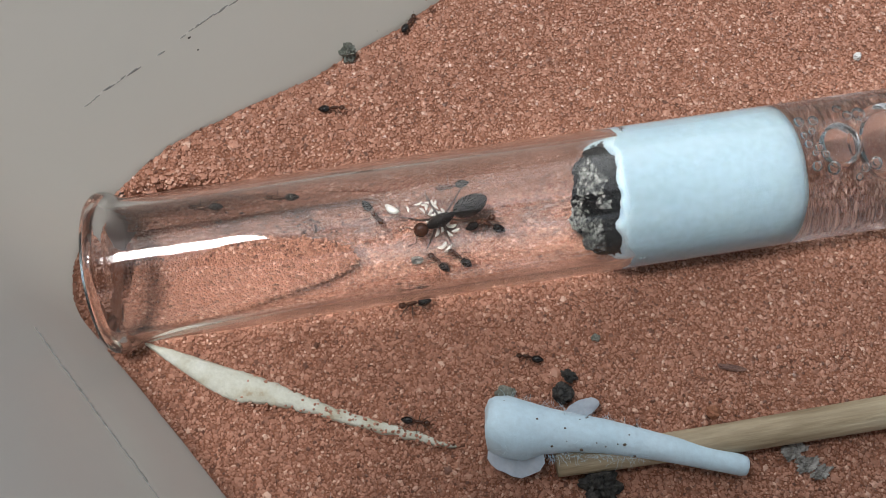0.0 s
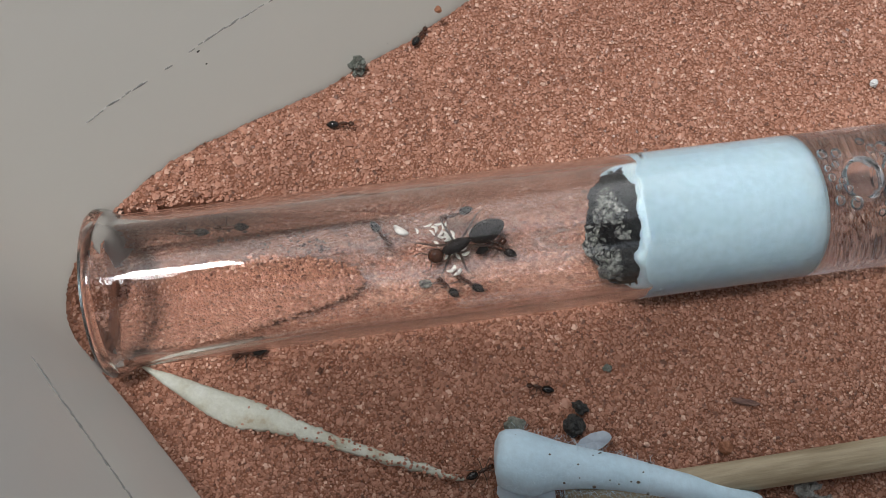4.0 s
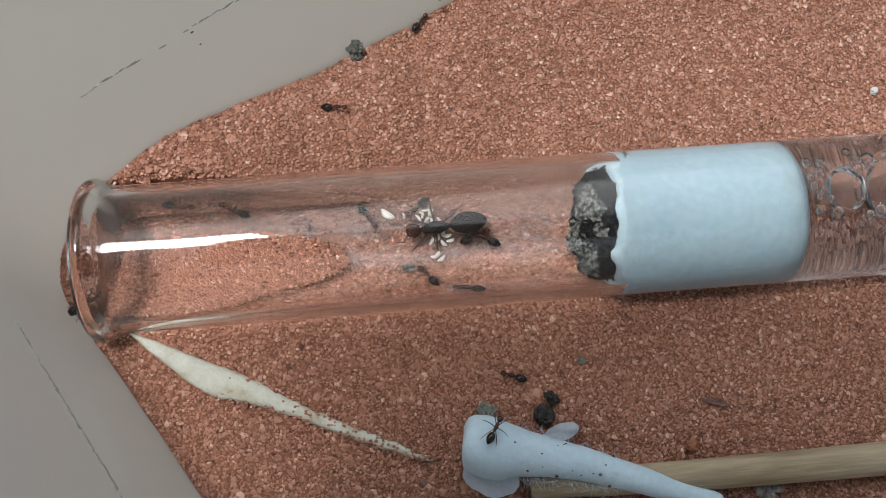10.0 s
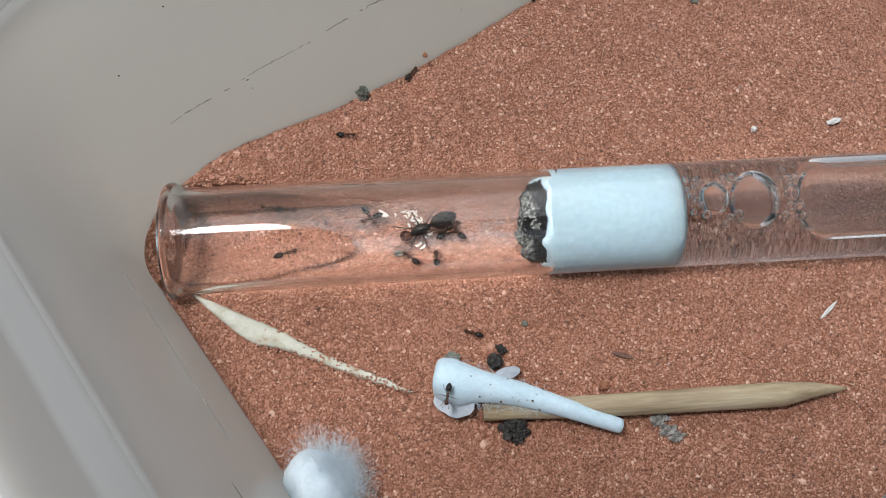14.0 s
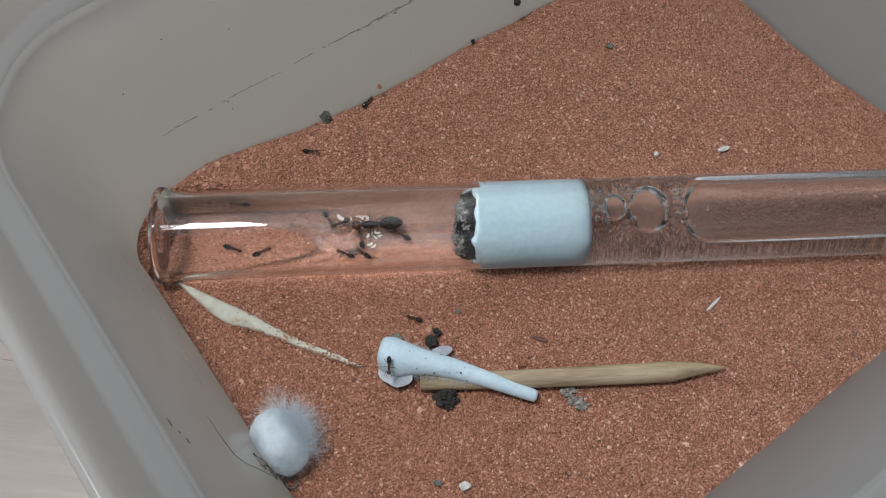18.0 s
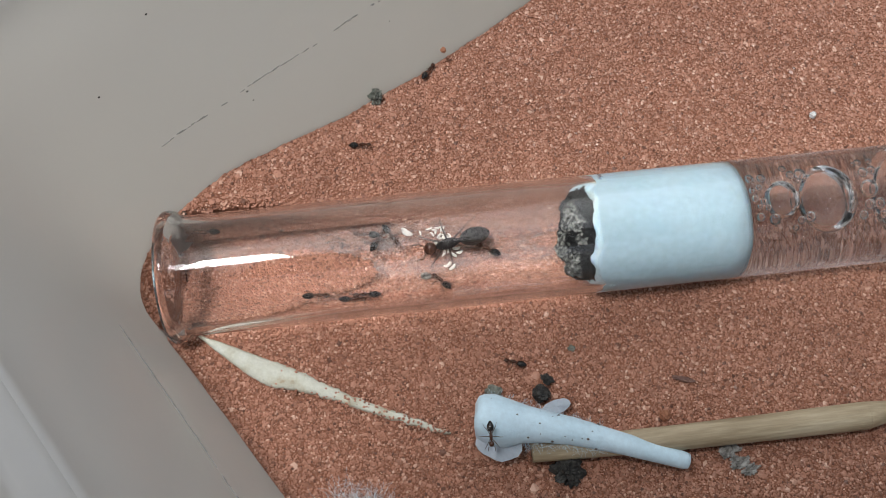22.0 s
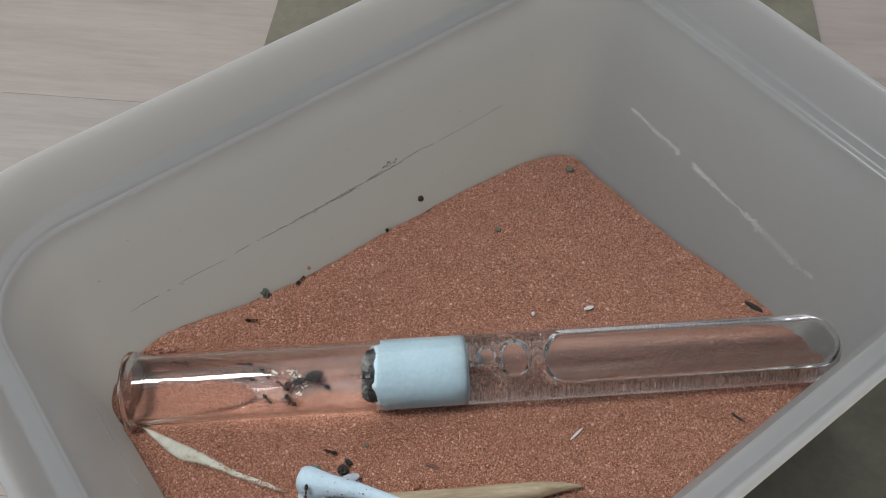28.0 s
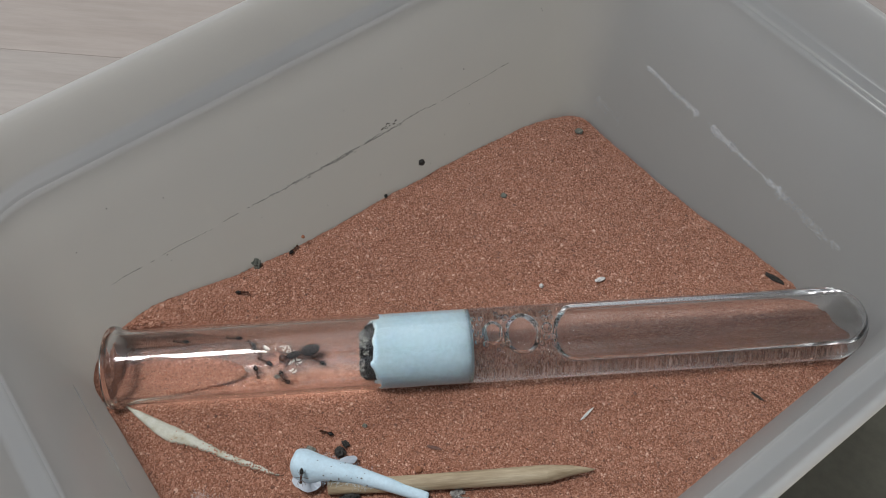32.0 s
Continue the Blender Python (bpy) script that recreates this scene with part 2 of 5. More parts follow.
def sand_material(name, island):
    m, nodes, links, p = mat(name)
    vec = coords(nodes, links, 1.0)
    if island:
        g = nodes.new("ShaderNodeNewGeometry")
        r = nodes.new("ShaderNodeValToRGB")
        stops = [(0.0, (0.14, 0.062, 0.041)), (0.10, (0.32, 0.147, 0.097)), (0.5, (0.44, 0.213, 0.143)), (0.90, (0.52, 0.268, 0.187)), (1.0, (0.74, 0.50, 0.39))]
        while len(r.color_ramp.elements) < len(stops):
            r.color_ramp.elements.new(0.5)
        for e, (q, c) in zip(r.color_ramp.elements, stops):
            e.position, e.color = q, (*c, 1)
        links.new(g.outputs["Random Per Island"], r.inputs[0])
        base = r.outputs[0]
    else:
        # bed darker than the grains: shade in the gaps put into its colour
        _, base = noise_ramp(nodes, links, vec, 900, [(0.3, (0.21, 0.092, 0.058)), (0.7, (0.32, 0.146, 0.094))])
    _, c2 = noise_ramp(nodes, links, vec, 130, [(0.3, (0.72, 0.70, 0.70)), (0.7, (1, 1, 1))], 8.0, 0.75)
    mx = nodes.new("ShaderNodeMix")
    mx.data_type, mx.blend_type = "RGBA", "MULTIPLY"
    mx.inputs[0].default_value = 0.6
    links.new(base, mx.inputs[6]), links.new(c2, mx.inputs[7]), links.new(mx.outputs[2], p.inputs["Base Color"])
    p.inputs["Roughness"].default_value = 0.36 if island else 0.95
    p.inputs["Specular IOR Level"].default_value = 0.5 if island else 0.1
    return m


SAND, GRAIN = sand_material("sand_bed", False), sand_material("sand_grain", True)

# ---- mesh helpers; lengths in centimetres ----
CM = 0.01


def part(name, bm, material, parent=None, label="", smooth=True, at=None):
    """Links a bmesh built in centimetres as one mesh object."""
    me = bpy.data.meshes.new(name)
    bm.transform(Matrix.Scale(CM, 4))
    bm.normal_update()
    bm.to_mesh(me)
    bm.free()
    for f in me.polygons:
        f.use_smooth = smooth
    for one in material if isinstance(material, (list, tuple)) else [material]:
        me.materials.append(one)
    ob = new(name, me)
    if parent:
        ob.parent = parent
    if at is not None:
        ob.matrix_local = at
    if label:
        ob["label"] = label
    return ob


def place(x, y, z, rx=0, ry=0, rz=0):
    return pose(x * CM, y * CM, z * CM, rx, ry, rz)


def empty(name, m):
    ob = new(name)
    ob.empty_display_size = 0.005
    ob.matrix_world = m
    return ob


def lathe(bm, profile, seg=32, closed=False, axis="x", ring=None):
    """Turns (s, r) pairs round the x axis; r = 0 makes a pole."""
    rows = []
    for s, r in profile:
        if r <= 1e-6:
            rows.append([bm.verts.new((s, 0, 0))])
        else:
            rows.append([bm.verts.new((s, r * math.cos(2 * math.pi * k / seg), r * math.sin(2 * math.pi * k / seg))) for k in range(seg)])
    for a, b in zip(rows, rows[1:]):
        for k in range(seg):
            q = [a[k % len(a)], b[k % len(b)], b[(k + 1) % len(b)], a[(k + 1) % len(a)]]
            q = [v for i, v in enumerate(q) if v not in q[:i]]
            if len(q) > 2:
                bm.faces.new(q)
    return rows


def rounded_rect(a0, a1, b0, b1, r, seg=10, q=None, e=None):
    pts = []
    big, q, e = r, q or r, e or r
    for k, (sx, sy, start) in enumerate(((a1, b1, 0), (a0, b1, 90), (a0, b0, 180), (a1, b0, 270))):
        r = (e, q, big, big)[k]
        cx, cy = sx + (r if sx == a0 else -r), sy + (r if sy == b0 else -r)
        for k in range(seg + 1):
            w = radians(start + 90 * k / seg)
            pts.append((cx + r * math.cos(w), cy + r * math.sin(w)))
    return pts


def uv_xy(u, n):
    return u * CU - n * SU, u * SU + n * CU


def xy_uv(x, y):
    return x * CU + y * SU, -x * SU + y * CU


A0, A1, B0, B1 = -0.05, 13.80, -3.30, 6.06   # inside of the box at the sand, along its sides

WALL_Z = (-1.0, 0.0, 1.0, 2.4, 3.9, 4.9, 5.2)
WALL_O = (-0.12, 0.0, 0.10, 0.25, 0.52, 0.80, 0.90)


def wall_out(z):
    """How far the wall leans out at a height."""
    return float(np.interp(z, WALL_Z, WALL_O))


def outline(o, seg=10):
    return rounded_rect(A0 - o, A1 + 0.87 * o, B0 - 0.85 * o, B1 + o, min(2.6, max(0.25, 0.5 + o * 1.6)), seg, min(2.6, max(0.25, 0.55 + o * 1.6)), min(2.6, max(0.4, 0.74 + o * 1.4)))


# ---- the large structure ----


def make_table():
    t = empty("table", pose(0, 0, 0))
    for k in range(-4, 3):
        y0, y1 = 14.8 + 12.4 * k, 14.8 + 12.4 * (k + 1)
        bm = bmesh.new()
        bmesh.ops.create_cube(bm, size=1)
        bm.transform(Matrix.Translation((5, (y0 + y1) / 2, TABLE_Z - 1.25)) @ Matrix.Diagonal((160, y1 - y0 - 0.004, 2.5, 1)))
        bmesh.ops.bevel(bm, geom=bm.edges[:], offset=0.008, segments=2, affect="EDGES")
        part("board", bm, PALE_TABLE if k < 0 else TABLE, t, "pale grey-beige board" if k < 0 else "", smooth=False)
    for x in (-68, 78):
        for y in (-34, 44):
            bm = bmesh.new()
            bmesh.ops.create_cube(bm, size=1)
            bm.transform(Matrix.Translation((x, y, TABLE_Z - 2.5 - 35.5)) @ Matrix.Diagonal((5, 5, 71, 1)))
            part("leg", bm, TABLE, t, smooth=False)
    return tagged(t, "pale beige wooden table with a faint grain", "table")


make_table()


def make_floor():
    bm = bmesh.new()
    bmesh.ops.create_cube(bm, size=1)
    bm.transform(Matrix.Translation((5, 5, TABLE_Z - 2.5 - 71 - 5)) @ Matrix.Diagonal((320, 280, 10, 1)))
    return tagged(part("floor", bm, TABLE, smooth=False), "plain wooden floor under the table", "floor", kind="structure")


make_floor()


def make_sheet():
    bm = bmesh.new()
    bmesh.ops.create_cube(bm, size=1)
    bm.transform(Matrix.Translation((5.28, 5.0, TABLE_Z + 0.04)) @ Matrix.Rotation(radians(0.3), 4, "Z") @ Matrix.Diagonal((17.75, 40, 0.07, 1)))
    return tagged(part("card_sheet", bm, SHEET, smooth=False), "worn olive brown card lying under the plastic box", "card")


make_sheet()
BOX_Z = TABLE_Z + 0.085


def make_box():
    box = empty("plastic_box", pose(0, 0, 0))
    box.matrix_world = pose(0, 0, BOX_Z * CM, 0, 0, math.degrees(TH))
    z0 = BOX_Z
    # offset from the sand-level outline, height, for the inner and then the outer skin
    inner = [(-0.75, z0 + 0.10), (-0.35, z0 + 0.16), (-0.12, z0 + 0.45), (0.0, 0.0), (0.10, 1.0), (0.25, 2.4), (0.52, 3.9), (0.80, 4.9)]
    ledge = [(0.85, 5.04), (0.88, 5.08), (0.92, 5.10), (1.12, 5.12), (1.17, 5.14), (1.20, 5.20)]
    upper = [(1.26, 5.5), (1.34, 5.85), (1.42, 6.14), (1.45, 6.22), (1.50, 6.26), (1.56, 6.26), (1.61, 6.21), (1.62, 6.12)]
    outer = [(1.58, 5.9), (1.50, 5.6), (1.40, 5.2), (1.37, 5.06), (1.30, 4.99), (1.00, 4.95), (0.66, 3.9), (0.39, 2.4), (0.24, 1.0), (0.12, 0.0), (0.0, z0 + 0.3), (-0.2, z0 + 0.05), (-0.6, z0)]

    def skin(rows, name, label=""):
        bm = bmesh.new()
        loops = []
        for o, z in rows:
            loops.append([bm.verts.new((p[0], p[1], z - z0)) for p in outline(o)])
        for a, b in zip(loops, loops[1:]):
            n = len(a)
            for k in range(n):
                bm.faces.new((a[k], a[(k + 1) % n], b[(k + 1) % n], b[k]))
        return bm, loops

    bm, loops = skin(inner + ledge[:1] + outer[5:], "body")
    bm.faces.new(loops[0])
    bm.faces.new(list(reversed(loops[-1])))
    bmesh.ops.recalc_face_normals(bm, faces=bm.faces[:])
    part("body", bm, PLASTIC, box, "frosted grey walls and floor")
    bm, loops = skin(ledge + upper + outer[:6] + ledge[:1], "rim")
    bmesh.ops.recalc_face_normals(bm, faces=bm.faces[:])
    part("rim", bm, PLASTIC, box, "stepped rim with a flat upright collar")
    return tagged(box, "frosted translucent plastic box with a wide rim, red sand inside", "box")


make_box()


def tube_frame():
    x = Vector(AX).normalized()
    y = Vector((0, 0, 1)).cross(x).normalized()
    z = x.cross(y)
    m = Matrix((x, y, z)).transposed().to_4x4()
    m.translation = Vector(AP) * CM
    return m


TUBE = tube_frame()
R_OUT, R_IN = 0.782, 0.685


def tube_axis(x):
    """y and z of the tube's axis over x."""
    k = (x - AP[0]) / AX[0]
    return AP[1] + k * AX[1], AP[2] + k * AX[2]


WALL_U = (-0.2, 0.25, 0.65, 1.02, 1.4, 1.76, 2.13, 2.82, 3.65, 4.89, 6.5, 7.9, 9.6, 11.5, 14.0)
WALL_H = (0.15, 0.48, 0.82, 1.03, 1.13, 1.15, 1.09, 0.87, 0.57, 0.42, 0.38, 0.35, 0.17, 0.02, -0.08)


def dune(x, y):
    """Height of the sand, heaped along the long wall and towards one end."""
    u, n = xy_uv(x, y)
    z = float(np.interp(u, WALL_U, WALL_H)) * math.exp(-((6.1 - n) / 1.45) ** 2)
    z += 0.22 * math.exp(-((u - 3.7) ** 2 + (n - 4.9) ** 2) / 1.6)
    z += float(np.interp(n, (-3.5, -1.3, 0.1, 1.9, 4.2, 6.0), (0.0, 0.10, -0.03, -0.34, -0.46, -0.4))) * math.exp(-((13.8 - u) / 1.3) ** 2)
    z += 0.20 * math.exp(-((u + 0.05) / 0.5) ** 2)
    z += 0.12 * math.exp(-((x - 4.3) ** 2 + (y - 10.0) ** 2) / 4.0)
    z += 0.05 * noise.noise((x * 0.55, y * 0.55, 3.1)) + 0.04 * noise.noise((x * 1.7, y * 1.7, 9.2)) + 0.022 * noise.noise((x * 3.6, y * 3.6, 2.2)) - 0.02
    return z


def corner_r(u, n):
    """How round the sand lies in each corner of the box."""
    return (0.62 if u < 7 else 0.78) if n > 2 else 0.5


def sand_z(x, y):
    z = dune(x, y)
    ya, za = tube_axis(x)
    d = (y - ya) * 0.9845
    side = za + 0.25 + 0.9 * (abs(d) - 0.775)
    if -3.62 < x < 12.5:
        # the tube lies in a groove that the sand hugs
        z = min(z, za - math.sqrt((R_OUT + 0.03) ** 2 - d * d) - 0.035 if abs(d) < 0.775 else side)
    elif x <= -3.62:
        # a slope from the corner down to the mouth
        z = min(z, max(za - 0.80 + 2.2 * (-3.58 - x), side))
    return z


def in_box(u, n, z):
    """Whether a place lies inside the box walls at its height."""
    o, q = wall_out(max(z, 0.0)) + 0.01, corner_r(u, n)
    q += o
    du, dn = max(A0 - o + q - u, u - A1 - o + q, 0), max(B0 - o + q - n, n - B1 - o + q, 0)
    return math.hypot(du, dn) <= q


def grain_shape():
    """Corners and faces of one angular grain: a five-sided stone with a blunt top and foot."""
    ring = [(math.cos(1.2566 * k), math.sin(1.2566 * k), 0.18 * (-1) ** k) for k in range(5)]
    tri = [t for k in range(5) for t in ((k, (k + 1) % 5, 5), ((k + 1) % 5, k, 6))]
    return np.array(ring + [(0.12, 0.08, 0.85), (-0.1, 0.05, -0.85)]), np.array(tri)


def part_grains(sand):
    """All the grains as one mesh: small angular stones laid over the bed."""
    rng = np.random.default_rng(5)
    base, tri = grain_shape()
    kinds = [base * (1 + rng.uniform(-0.28, 0.28, (len(base), 1))) * rng.uniform(0.72, 1.25, 3) for _ in range(16)]
    gap = 0.0272
    nu, nn = int((A1 - A0 + 0.3) / gap), int((B1 - B0 + 0.3) / gap)
    verts, count = [], 0
    for i in range(nu):
        for j in range(nn):
            u, n = A0 - 0.15 + (i + rng.uniform(0, 1)) * gap, B0 - 0.15 + (j + rng.uniform(0, 1)) * gap
            x, y = uv_xy(u, n)
            z = sand_z(x, y)
            if not in_box(u, n, z):
                continue
            r = 0.0190 * math.exp(rng.normal(0, 0.27))
            if rng.uniform() < 0.02:
                r *= 1.5
            if z < -0.75:
                continue
            w = rng.uniform(0, 6.283)
            c, q = math.cos(w), math.sin(w)
            k = kinds[int(rng.integers(16))] * r
            if rng.uniform() < 0.5:
                k = k[:, [2, 0, 1]]
            p = np.empty_like(k)
            p[:, 0], p[:, 1], p[:, 2] = x + c * k[:, 0] - q * k[:, 1], y + q * k[:, 0] + c * k[:, 1], z - 0.012 + rng.uniform(-0.012, 0.012) + k[:, 2] * 0.62
            verts.append(p)
            count += 1
    # grains banked against the far side of the tube
    for _ in range(15000):
        x = rng.uniform(-3.6, 4.0)
        ya, za = tube_axis(x)
        top = min(dune(x, ya + 0.80), za + 0.25) - 0.01
        if top < za - 0.32:
            continue
        z = rng.uniform(za - 0.36, top)
        d = math.sqrt(0.765 ** 2 - (z - za) ** 2)
        k = kinds[int(rng.integers(16))] * 0.0185 * math.exp(rng.normal(0, 0.25))
        verts.append(k + (x, ya + d / 0.9845, z))
        count += 1
    v = np.concatenate(verts) * CM
    f = (tri[None] + (np.arange(count) * len(base))[:, None, None]).reshape(-1)
    me = bpy.data.meshes.new("sand_grains")
    me.vertices.add(len(v))
    me.vertices.foreach_set("co", v.astype(np.float32).ravel())
    me.loops.add(len(f))
    me.loops.foreach_set("vertex_index", f.astype(np.int32))
    me.polygons.add(len(f) // 3)
    me.polygons.foreach_set("loop_start", np.arange(0, len(f), 3, dtype=np.int32))
    me.polygons.foreach_set("use_smooth", np.zeros(len(f) // 3, dtype=bool))
    me.update(calc_edges=True)
    me.materials.append(GRAIN)
    ob = new("sand_grains", me)
    ob.parent = sand
    return tagged(ob, kind="stuff")


def make_sand():
    sand = empty("red_sand", pose(0, 0, 0))
    step = 0.07
    nu, nn = int((A1 - A0 + 0.36) / step), int((B1 - B0 + 0.36) / step)
    bm = bmesh.new()
    grid = {}
    for i in range(nu + 1):
        for j in range(nn + 1):
            u, n = A0 - 0.18 + (A1 - A0 + 0.36) * i / nu, B0 - 0.18 + (B1 - B0 + 0.36) * j / nn
            o = wall_out(max(sand_z(*uv_xy(u, n)), 0.0)) + 0.05
            r = corner_r(u, n) + o
            cu, cn = min(max(u, A0 - o + r), A1 + o - r), min(max(n, B0 - o + r), B1 + o - r)
            du, dn = u - cu, n - cn
            h = math.hypot(du, dn)
            if h > r:
                u, n = cu + du * r / h, cn + dn * r / h
            x, y = uv_xy(u, n)
            grid[i, j] = bm.verts.new((x, y, sand_z(x, y) - 0.017))
    for i in range(nu):
        for j in range(nn):
            q = (grid[i, j], grid[i + 1, j], grid[i + 1, j + 1], grid[i, j + 1])
            bm.faces.new(q)
    part("sand_bed", bm, SAND, sand)
    part_grains(sand)
    return tagged(sand, "coarse red-orange sand spread over the box floor and heaped at the wall", "sand", kind="stuff")


make_sand()

# ---- the test tube and what is in it ----


def make_tube():
    t = empty("test_tube", TUBE)
    prof_out = [(-7.95, 0.77), (-7.99, 0.80), (-7.985, 0.84), (-7.95, 0.863), (-7.89, 0.868), (-7.83, 0.848), (-7.78, 0.818), (-7.73, 0.793), (-7.66, R_OUT)]
    prof_out += [(-7.45 + k * 0.5, R_OUT) for k in range(1, 30)]
    tip = 7.98
    prof_out += [(tip - R_OUT + R_OUT * math.sin(radians(a)), R_OUT * math.cos(radians(a))) for a in range(0, 90, 6)] + [(tip, 0)]
    inner = [(-2.40, R_IN)] + [(-2.9 - 0.5 * k, R_IN) for k in range(9)] + [(-7.60, 0.685), (-7.80, 0.695), (-7.90, 0.727), (-7.95, 0.77)]
    rows = inner + prof_out[1:]
    k0, k1 = len(inner) - 2, len(inner) + 5
    for name, label, piece in (("lip", "rolled glass lip", [rows[k0:k1 + 1]]), ("barrel", "clear glass barrel with a round end", [rows[k1:]]), ("bore", "grey-tinted inner face of the glass, dimming what is seen through it", [rows[:k0 + 1]])):
        bm = bmesh.new()
        for run in piece:
            lathe(bm, run, 64)
        for f in bm.faces:
            f.normal_update()
        # the outer skin faces out, the bore and the mouth face inwards
        for f in bm.faces:
            c = f.calc_center_median()
            r = math.hypot(c.y, c.z)
            out = Vector((1, 0, 0)) if c.x > 7.95 else Vector((0, c.y, c.z)) / max(r, 1e-6)
            mouth = c.x < -7.955
            way = Vector((-1, 0, 0)) if mouth else (out if r > R_IN + 0.05 + 0.25 * max(0.0, -7.6 - c.x) or c.x > 0 else -out)
            if f.normal.dot(way) < 0:
                f.normal_flip()
        g = part(name, bm, DIMMED if name == "bore" else GLASS, t, label)
        g.visible_shadow = name == "lip"
    return tagged(t, "clear glass test tube lying on red sand, mouth open", "test tube")


make_tube()


def make_water():
    bm = bmesh.new()
    tip = 7.88
    prof = [(-0.51, 0), (-0.515, 0.3), (-0.525, 0.45), (-0.55, 0.56), (-0.58, 0.63), (-0.62, R_IN)] + [(-0.5 + 0.5 * k, R_IN) for k in range(16)]
    prof += [(tip - R_IN + R_IN * math.sin(radians(a)), R_IN * math.cos(radians(a))) for a in range(6, 90, 6)] + [(tip, 0)]
    lathe(bm, prof, 64)
    bmesh.ops.recalc_face_normals(bm, faces=bm.faces[:])
    w = part("water", bm, WATER)
    w.matrix_world = TUBE
    return tagged(w, "clear water filling the closed end of the test tube", "water")


make_water()


def bore_z(x, y):
    """Height of the bore's roof over a place in the tube."""
    e = max(0.0, x - 7.195)
    return math.sqrt(max(0.01, 0.676 ** 2 - y * y - e * e))


def make_pocket(s, half, ry, floor, name="air_bubble", label="flat round air bubble pressed to the top of the tube"):
    """Air pressed against the bore's roof: its top follows the glass, its sides and floor bulge into the water."""
    bm = bmesh.new()
    flat = max(0.0, half - ry)
    seg = 56
    mid = bore_z(s, 0) - 0.86 * ry
    rings = []
    for a in range(6, 180, 8):
        h, v = math.sin(radians(a)), math.cos(radians(a))
        row = []
        for k in range(seg):
            w = 2 * math.pi * (k + 0.5) / seg
            c, d = math.cos(w), math.sin(w)
            x, y = s + math.copysign(flat, c) + ry * h * c, ry * h * d
            z = mid + v * ((bore_z(s, 0) - mid) if v > 0 else mid - floor)
            row.append(bm.verts.new((x, y, min(z, bore_z(x, y) - 0.006))))
        rings.append(row)
    for p, q in zip(rings, rings[1:]):
        for k in range(seg):
            bm.faces.new((p[k], p[(k + 1) % seg], q[(k + 1) % seg], q[k]))
    bm.faces.new(rings[0]), bm.faces.new(rings[-1])
    bmesh.ops.recalc_face_normals(bm, faces=bm.faces[:])
    b = part(name, bm, AIR)
    b.matrix_world = TUBE
    b.visible_shadow = False
    return tagged(b, label, "bubble", "air bubbles in the tube")


def make_bubble(s, r, dy):
    bm = bmesh.new()
    bmesh.ops.create_icosphere(bm, subdivisions=3, radius=r)
    b = part("small_bubble", bm, AIR)
    b.matrix_world = TUBE @ place(s, dy, bore_z(s, dy) * 0.985 - r)
    b.visible_shadow = False
    return tagged(b, "small round air bubble in the water of the tube", "bubble", "air bubbles in the tube")


def make_bubbles():
    make_pocket(4.47, 3.33, 0.54, -0.06, "air_pocket", "long clear air pocket along the top of the water")
    make_pocket(-0.09, 0.225, 0.225, 0.27)
    make_pocket(0.53, 0.39, 0.39, 0.06)
    rng = random.Random(4)
    spots = []

    def foam(tries, s0, s1, y0, y1, r0, r1):
        for _ in range(tries):
            s, y, r = rng.uniform(s0, s1), rng.choice((-1, 1)) * rng.uniform(y0, y1), rng.uniform(r0, r1)
            clear_of = all(math.hypot(s - a, y - b) > r + q + 0.004 for a, b, q in spots)
            if clear_of and math.hypot(s + 0.09, y) > 0.225 + r and math.hypot(s - 0.53, y) > 0.39 + r and math.hypot(max(0.0, 1.66 - s), y) > 0.525 + r:
                spots.append((s, y, r))
                make_bubble(s, r, y)

    for s, y, r in ((1.03, 0.0, 0.115), (1.0, 0.20, 0.065), (1.12, 0.22, 0.06), (0.98, -0.20, 0.065), (1.11, -0.20, 0.07), (0.20, 0.27, 0.075), (0.20, -0.27, 0.07), (0.08, -0.30, 0.05), (0.07, 0.27, 0.055)):
        spots.append((s, y, r))
        make_bubble(s, r, y)
    foam(700, -0.50, -0.24, 0.0, 0.31, 0.032, 0.08)
    foam(120, 0.0, 0.30, 0.14, 0.38, 0.03, 0.06)
    foam(160, 0.88, 1.22, 0.0, 0.36, 0.03, 0.06)


make_bubbles()


